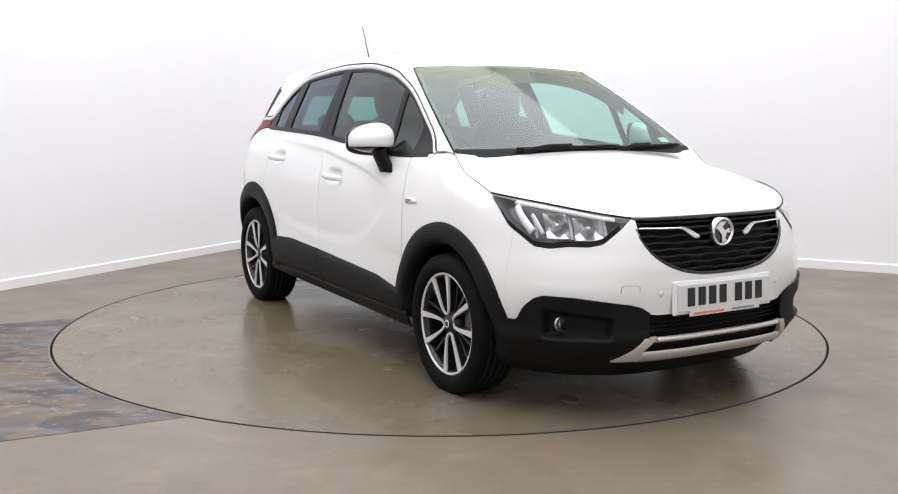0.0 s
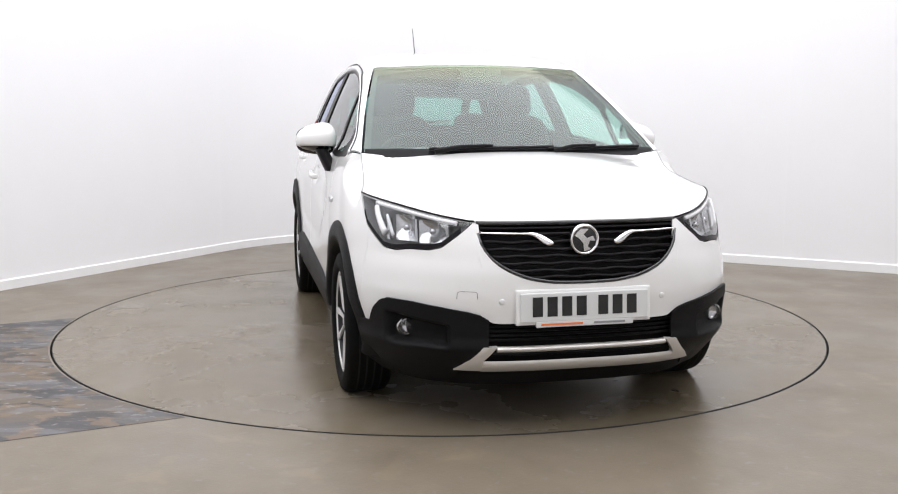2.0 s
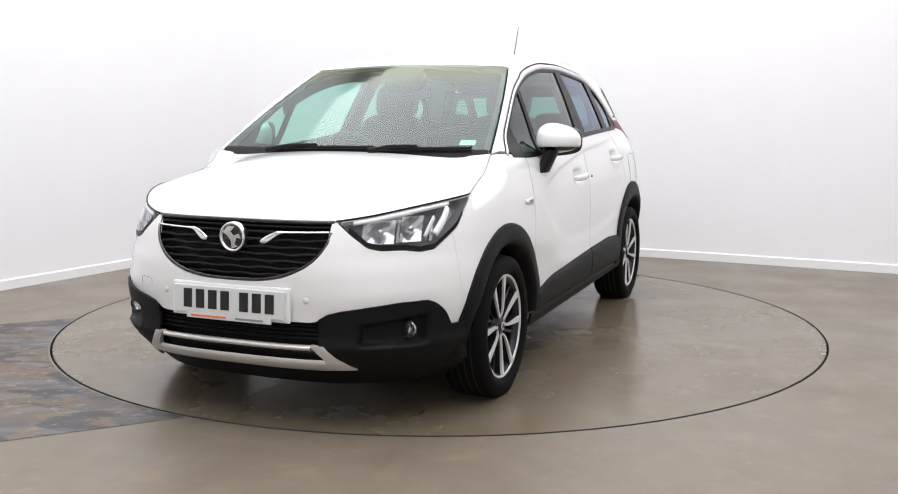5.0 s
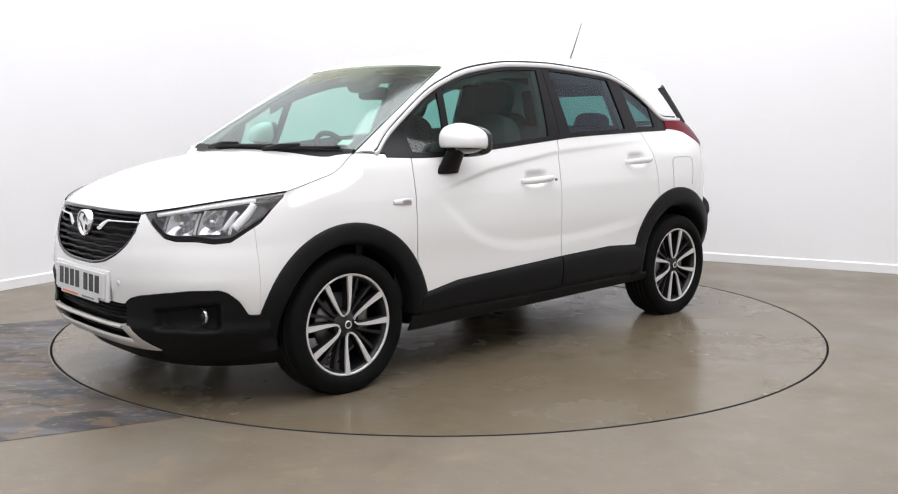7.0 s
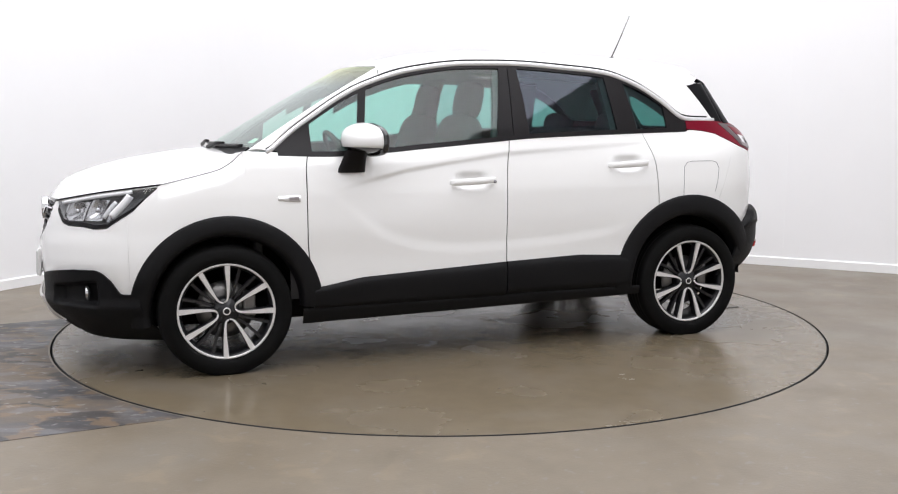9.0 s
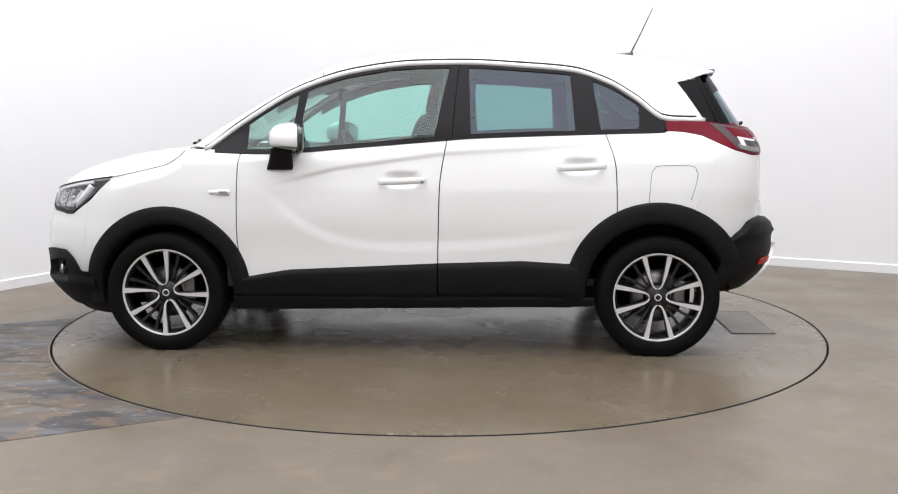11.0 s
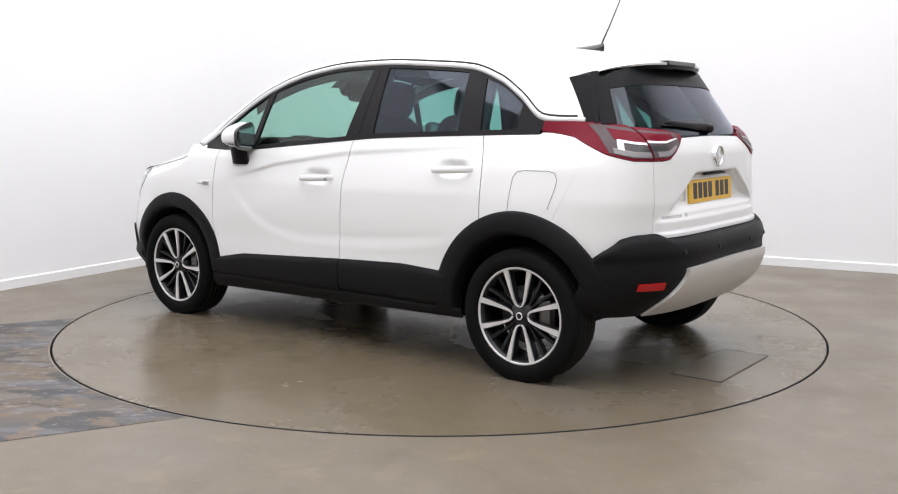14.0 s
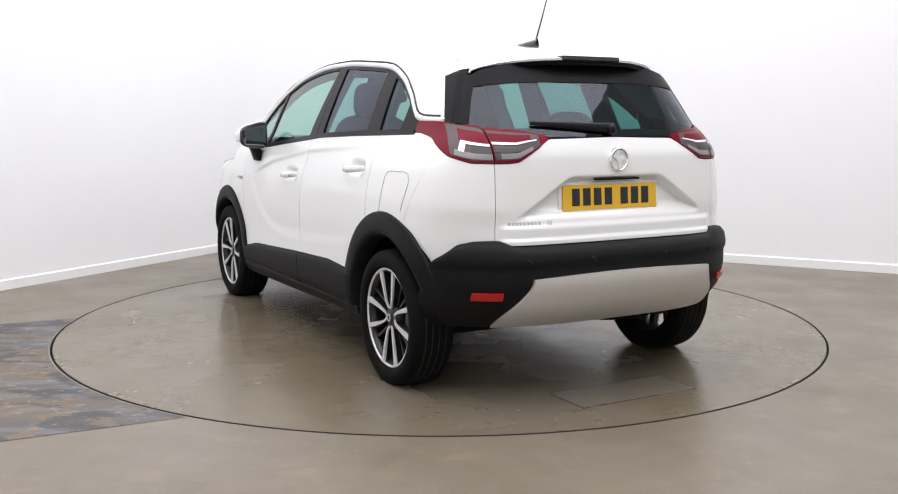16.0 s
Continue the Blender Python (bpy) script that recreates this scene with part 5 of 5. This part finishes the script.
def small_fittings():
    for s in (1, -1):
        f = (lambda q: q) if s > 0 else (lambda q: q.flip())
        # side repeater
        rows = [[side(x, 0.848 + (0.016 - 0.10 * abs(x - 0.985) * (x > 0.985)) * q - 0.05 * (0.985 - x) * 0.3, 0.006 * (1 - q * q) + 0.002) for q in (-1, -0.5, 0, 0.5, 1)] for x in steps(0.937, 1.045, 10)]
        rep = part("side_repeater", f(Geo().grid(rows, 0.006)), M_BRIGHT, car, "small clear side repeater lamp")
        rows = [[side(x, 0.848 + 0.008 * q - 0.05 * (0.985 - x) * 0.3, 0.0092) for q in (-1, 0, 1)] for x in steps(0.945, 0.992, 6)]
        part("lens", f(Geo().grid(rows, 0.002)), M_LAMPFOOT, rep)
        # parking sensors
        for y, z in ((0.331, 0.535), ):
            p = nose_y(y, z, 0.0)
            part("parking_sensor", f(Geo().lathe([(0.001, 0.003), (0.010, 0.003), (0.012, 0.001), (0.013, -0.004)], 16, p, "x")), M_HANDLECUP, car)
        for y, z in ((0.20, 0.635), (0.50, 0.635)):
            p = tail_y(y, z, 0.017)
            part("rear_parking_sensor", f(Geo().lathe([(0.001, -0.003), (0.009, -0.003), (0.011, -0.001), (0.012, 0.004)], 16, p, "x")), M_TRIMBLACK, car)
    pts = [nose_y(-y, z, 0.0006) for y, z in ((0.50, 0.545), (0.497, 0.570), (0.485, 0.575), (0.43, 0.573), (0.425, 0.568), (0.424, 0.545))]
    part("towing_cover_line", Geo().tube(pts, 0.0012, 5), M_GREYINK, car)
    # fuel flap outline on the left
    pts = []
    loop = [(-1.238, 0.80), (-1.246, 0.90), (-1.254, 0.965), (-1.275, 0.990), (-1.31, 0.996), (-1.44, 0.997), (-1.475, 0.988), (-1.490, 0.955), (-1.478, 0.90), (-1.445, 0.80)]
    for i in range(len(loop) - 1):
        for t in steps(0, 1, 4)[:-1]:
            x, z = loop[i][0] + (loop[i + 1][0] - loop[i][0]) * t, loop[i][1] + (loop[i + 1][1] - loop[i][1]) * t
            q = quarter(x, z)
            pts.append(q + Vector((0, 0.0005, 0)))
    part("fuel_flap_line", Geo().tube(pts, 0.0016, 5), M_GREYINK, car)
    # faint joint between the rear quarter and the bumper skin
    pts = [quarter(-1.60 + 0.12 * t, 1.03 - 0.245 * t) + Vector((0, 0.0003, 0)) for t in steps(0, 1, 8)]
    both("quarter_joint", Geo().tube(pts, 0.0008, 5), M_HANDLECUP, car)
    # aerial
    fin = Geo()
    rows = []
    for t in steps(0, 1, 10):
        x = -1.10 - 0.155 * t
        h = 0.012 + 0.028 * t ** 1.4
        w = 0.030 * math.sin(math.pi * (0.12 + 0.83 * t)) ** 0.6
        z0 = ROOF(x) - 0.006
        rows.append([Vector((x, w * math.cos(a), z0 + (h + 0.006) * max(0, math.sin(a)) ** 0.8)) for a in steps(0, math.pi, 10)])
    fin.grid(rows, 0, ref=(-1.17, 0, 1.55))
    a = part("aerial_base", fin, M_GLOSSBLACK, car, "black roof aerial base")
    part("aerial_rod", Geo().tube([(-1.238, 0, 1.610), (-1.29, 0, 1.715), (-1.365, 0, 1.880)], [0.0042, 0.0032, 0.0022], 8), M_TRIMBLACK, a, "thin black whip aerial")
    # wipers
    for x0, y0, t0, t1, s0, s1 in ((1.125, -0.42, -0.58, 0.24, 0.004, 0.022), (1.12, 0.22, 0.20, 0.88, 0.004, 0.022)):
        pts = [screen(t0 + (t1 - t0) * q, s0 + (s1 - s0) * q) + Vector((0.008, 0, 0.014)) for q in steps(0, 1, 12)]
        g = Geo().tube(pts, 0.0075, 8, 1.2)
        w = part("wiper_blade", g, M_TRIMBLACK, car, "black windscreen wiper")
        arm = [pts[0] + Vector((0.035, 0.02, -0.012)), pts[3] + Vector((0.014, 0, 0.010)), pts[6] + Vector((0.004, 0, 0.012))]
        part("wiper_arm", Geo().tube(arm, [0.013, 0.009, 0.006], 8, 0.7), M_TRIMBLACK, w)
    # scuttle below the windscreen
    rows = [[screen(t, 0.028) + Vector((0.003, 0, 0.004)), screen(t, 0.012) + Vector((0.004, 0, 0.004))] + [screen(t, 0.0) + Vector((0.004 + 0.03 * q, 0, 0.001 - 0.025 * q)) for q in steps(0, 1, 4)] for t in steps(-0.98, 0.98, 24)]
    part("scuttle", Geo().grid(rows, 0.01, ref=(1, 0, 0.5)), M_FRAME, car)
    # rear wiper
    pts = [back_glass(y, 1.192 + 0.02 * (y / 0.36)) + Vector((-0.018, 0, 0)) for y in steps(-0.02, 0.40, 10)]
    w = part("rear_wiper", Geo().tube(pts, [0.023 - 0.015 * i / 10 for i in range(11)], 8, 0.6), M_TRIMBLACK, car, "black rear wiper")
    b = back_glass(0.0, 1.185)
    part("wiper_boss", Geo().blob(b + Vector((-0.02, 0, 0)), (0.024, 0.022, 0.022), 2.4, 16, 10), M_TRIMBLACK, w)
    # tailgate: badge, plate, name strip and handle bar
    emblem("rear_emblem", Vector((tail_y(0, 1.054).x - 0.004, -0.008, 1.054)), 0.053, -1, car)
    plate(Vector((tail_y(0, 0.89).x + 0.030, 0.012, 0.888)), -4, -1, M_PLATEY, car, "yellow rear plate with dark bars")
    part("tailgate_release", Geo().grid([[tail_y(y, z, -0.012) for z in (0.963, 0.967, 0.971)] for y in steps(-0.14, 0.10, 20)], 0.02), M_TRIMBLACK, car, "black release bar over the plate")
    for i, wd in enumerate([0.0125] * 9):
        y = 0.556 - 0.0172 * i
        part("name_bar", Geo().grid([[tail_y(y - wd * q, z, 0.003) for z in (0.783, 0.797)] for q in (0, 1)], 0.004), M_BRIGHT, car)
    part("name_bar", Geo().grid([[tail_y(0.375 - 0.024 * q, z, 0.003) for z in (0.779, 0.800)] for q in (0, 1)], 0.004), M_BRIGHT, car)
    plate(Vector((XF(0.515) + 0.012, -0.005, 0.512)), -3, 1, M_PLATEW, car, "white front plate with dark bars")


def interior():
    def seat(x, y, recline):
        s = new("front_seat")
        s.parent = car
        part("cushion", Geo().blob((x + 0.22, y, 0.62), (0.29, 0.25, 0.10), 4), M_FABRIC, s)
        part("backrest", Geo().blob((x, y, 0.92), (0.085, 0.245, 0.34), 4, m=Matrix.Rotation(radians(-recline), 4, "Y")), M_FABRIC, s)
        part("headrest", Geo().blob((x - 0.105, y, 1.335), (0.055, 0.135, 0.105), 3.6, m=Matrix.Rotation(radians(-recline), 4, "Y")), M_FABRIC, s)
        g = Geo()
        for dy in (-0.06, 0.06):
            g.tube([(x - 0.07, y + dy, 1.18), (x - 0.098, y + dy, 1.30)], 0.007, 8)
        part("headrest_post", g, M_DISCBRAKE, s)
        tagged(s, "dark cloth front seat")
    seat(-0.02, 0.365, 12)
    seat(-0.02, -0.365, 12)
    b = new("rear_bench")
    b.parent = car
    part("cushion", Geo().blob((-0.62, 0, 0.66), (0.28, 0.62, 0.10), 5), M_FABRIC, b)
    part("backrest", Geo().blob((-0.94, 0, 0.90), (0.09, 0.62, 0.28), 6, m=Matrix.Rotation(radians(-16), 4, "Y")), M_FABRIC, b)
    for y in (-0.36, 0.36):
        part("headrest", Geo().blob((-1.035, y, 1.190), (0.05, 0.125, 0.080), 3.4, m=Matrix.Rotation(radians(-14), 4, "Y")), M_FABRIC, b)
    # dashboard
    rows = []
    for y in steps(-0.72, 0.72, 24):
        hump = 0.035 * math.exp(-((y + 0.37) / 0.20) ** 2)
        rows.append([Vector(p) for p in ((1.22 - 0.12 * (y / 0.72) ** 2, y, 1.045), (0.98, y, 1.050), (0.78, y, 1.055 + hump), (0.66, y, 1.040 + hump), (0.60, y, 0.98), (0.62, y, 0.85), (0.70, y, 0.60))])
    part("dashboard", Geo().grid(rows, 0.02, ref=(1.1, 0, 0.6)), M_INTERIOR, car, "dark dashboard")
    part("dash_screen", Geo().box((0.60, 0, 0.985), (0.02, 0.20, 0.11), 0.01), M_GLOSSBLACK, car)
    # steering wheel on the right
    m = Matrix.Translation((0.44, -0.37, 0.985)) @ Matrix.Rotation(radians(-62), 4, "Y")
    g = Geo().tube([m @ Vector((0.185 * math.cos(a), 0.185 * math.sin(a), 0)) for a in steps(0, 2 * math.pi, 36)[:-1]], 0.016, 10, closed=True)
    st = part("steering_wheel", g, M_INTERIOR, car, "black steering wheel")
    g = Geo().blob(m @ Vector((0, 0, -0.01)), (0.07, 0.08, 0.03), 2.6, m=m.to_3x3().to_4x4())
    for a in (0, 180, 270):
        g.tube([m @ Vector((0.05 * math.sin(radians(a)), 0.05 * math.cos(radians(a)), 0)), m @ Vector((0.18 * math.sin(radians(a)), 0.18 * math.cos(radians(a)), 0))], 0.014, 8)
    g.tube([m @ Vector((0, 0, -0.02)), m @ Vector((0, 0, -0.30))], 0.035, 10)
    part("steering_hub", g, M_INTERIOR, st)
    # door cards, floor, boot sides
    for s in (1, -1):
        f = (lambda q: q) if s > 0 else (lambda q: q.flip())
        rows = [[side(x, z, -0.075 + 0.02 * smooth01(0.9, 1.08, z)) for z in steps(0.34, BELT(x) + 0.008, 8)] for x in steps(0.98, -0.86, 22)]
        part("door_card", f(Geo().grid(rows, 0.01)), M_INTERIOR, car)
        rows = [[Vector((x, min(flank(x, z), 0.76) - 0.07, z)) for z in steps(0.72, BELT(x) + 0.008, 5)] for x in steps(-0.86, -1.66, 14)]
        part("boot_side", f(Geo().grid(rows, 0.01)), M_INTERIOR, car)
        # inner pillars
        for x0, x1, w in ((-0.18, -0.25, 0.075), (-0.93, -0.90, 0.09)):
            rows = [[side(x0 + (x1 - x0) * t + w * q, 1.10 + 0.40 * t - (0.03 if x0 < -0.5 else 0) * t, -0.022) for q in (-1, 0, 1)] for t in steps(0, 1, 6)]
            part("inner_pillar", f(Geo().grid(rows, 0.03)), M_INTERIOR, car)
        rows = [[back_glass(y, z) + Vector((0.05, 0, 0)) for z in steps(1.14, 1.40, 6)] for y in steps(0.44, 0.50, 4)]
        part("inner_rear_pillar", f(Geo().grid(rows, 0.02)), M_INTERIOR, car)
        rows = [[side(x, max(RAIL(x) - 0.012 - 0.058 * q, BELT(x) + 0.02), -0.018 - 0.03 * q) for q in steps(0, 1, 4)] for x in steps(0.72, -1.24, 40)]
        part("inner_rail", f(Geo().grid(rows, 0.008)), M_INTERIOR, car)
    part("cabin_floor", Geo().box((-0.30, 0, 0.36), (2.5, 1.40, 0.04), 0.01), M_INTERIOR, car)
    part("parcel_shelf", Geo().box((-1.42, 0, 1.085), (0.55, 1.20, 0.03), 0.01), M_INTERIOR, car)
    part("tailgate_card", Geo().grid([[tail_y(y, z, -0.06) for z in steps(0.75, 1.15, 5)] for y in steps(-0.55, 0.55, 12)], 0.01), M_INTERIOR, car)
    part("bulkhead", Geo().box((1.12, 0, 0.74), (0.04, 1.40, 0.62), 0.01), M_INTERIOR, car)
    # lining under the roof
    rows = [[Vector((x, (0.57 - 0.09 * smooth01(-0.6, -1.3, x)) * q, ROOF(x) - 0.035 - 0.05 * abs(q) ** 2.5)) for q in steps(-1, 1, 16)] for x in steps(0.44, -1.36, 24)]
    part("roof_lining", Geo().grid(rows, 0.01, ref=(0, 0, 1)), M_LINING, car)
    # camera housing and inner mirror behind the windscreen
    part("mirror_housing", Geo().blob((0.52, 0.0, 1.432), (0.075, 0.115, 0.034), 3.5, m=Matrix.Rotation(radians(35), 4, "Y")), M_INTERIOR, car)
    part("inner_mirror", Geo().blob((0.465, 0.0, 1.372), (0.018, 0.125, 0.036), 4), M_INTERIOR, car)


headlamps()
grille()
tail_lamps()
mirrors()
handles()
small_fittings()
interior()


def motions():
    """The turntable turns steadily clockwise after a soft start, and the car stands on it."""
    turn = [(0.0, -60.33), (0.5, -62.25), (1.0, -66.05), (1.5, -71.21), (2.0, -77.36), (2.5, -83.44), (3.0, -89.55), (3.5, -95.55), (4.0, -101.6), (4.5, -107.5),
            (5.25, -116.4), (6.0, -125.3), (7.0, -137.1), (8.0, -148.8), (9.0, -160.5), (10.0, -172.0), (11.0, -183.4), (12.0, -194.9), (13.0, -206.5), (14.0, -218.2), (15.0, -229.95), (16.0, -241.8)]
    walk(table, [(t, pose(0, 0, 0, 0, 0, a)) for t, a in turn])
    rows = []
    for t, a in turn:
        p = Matrix.Rotation(radians(a), 4, "Z") @ Vector((-AX, -AY, 0))
        rows.append((t, pose(p.x, p.y, 0, 0, 0, a)))
    walk(car, rows)


motions()
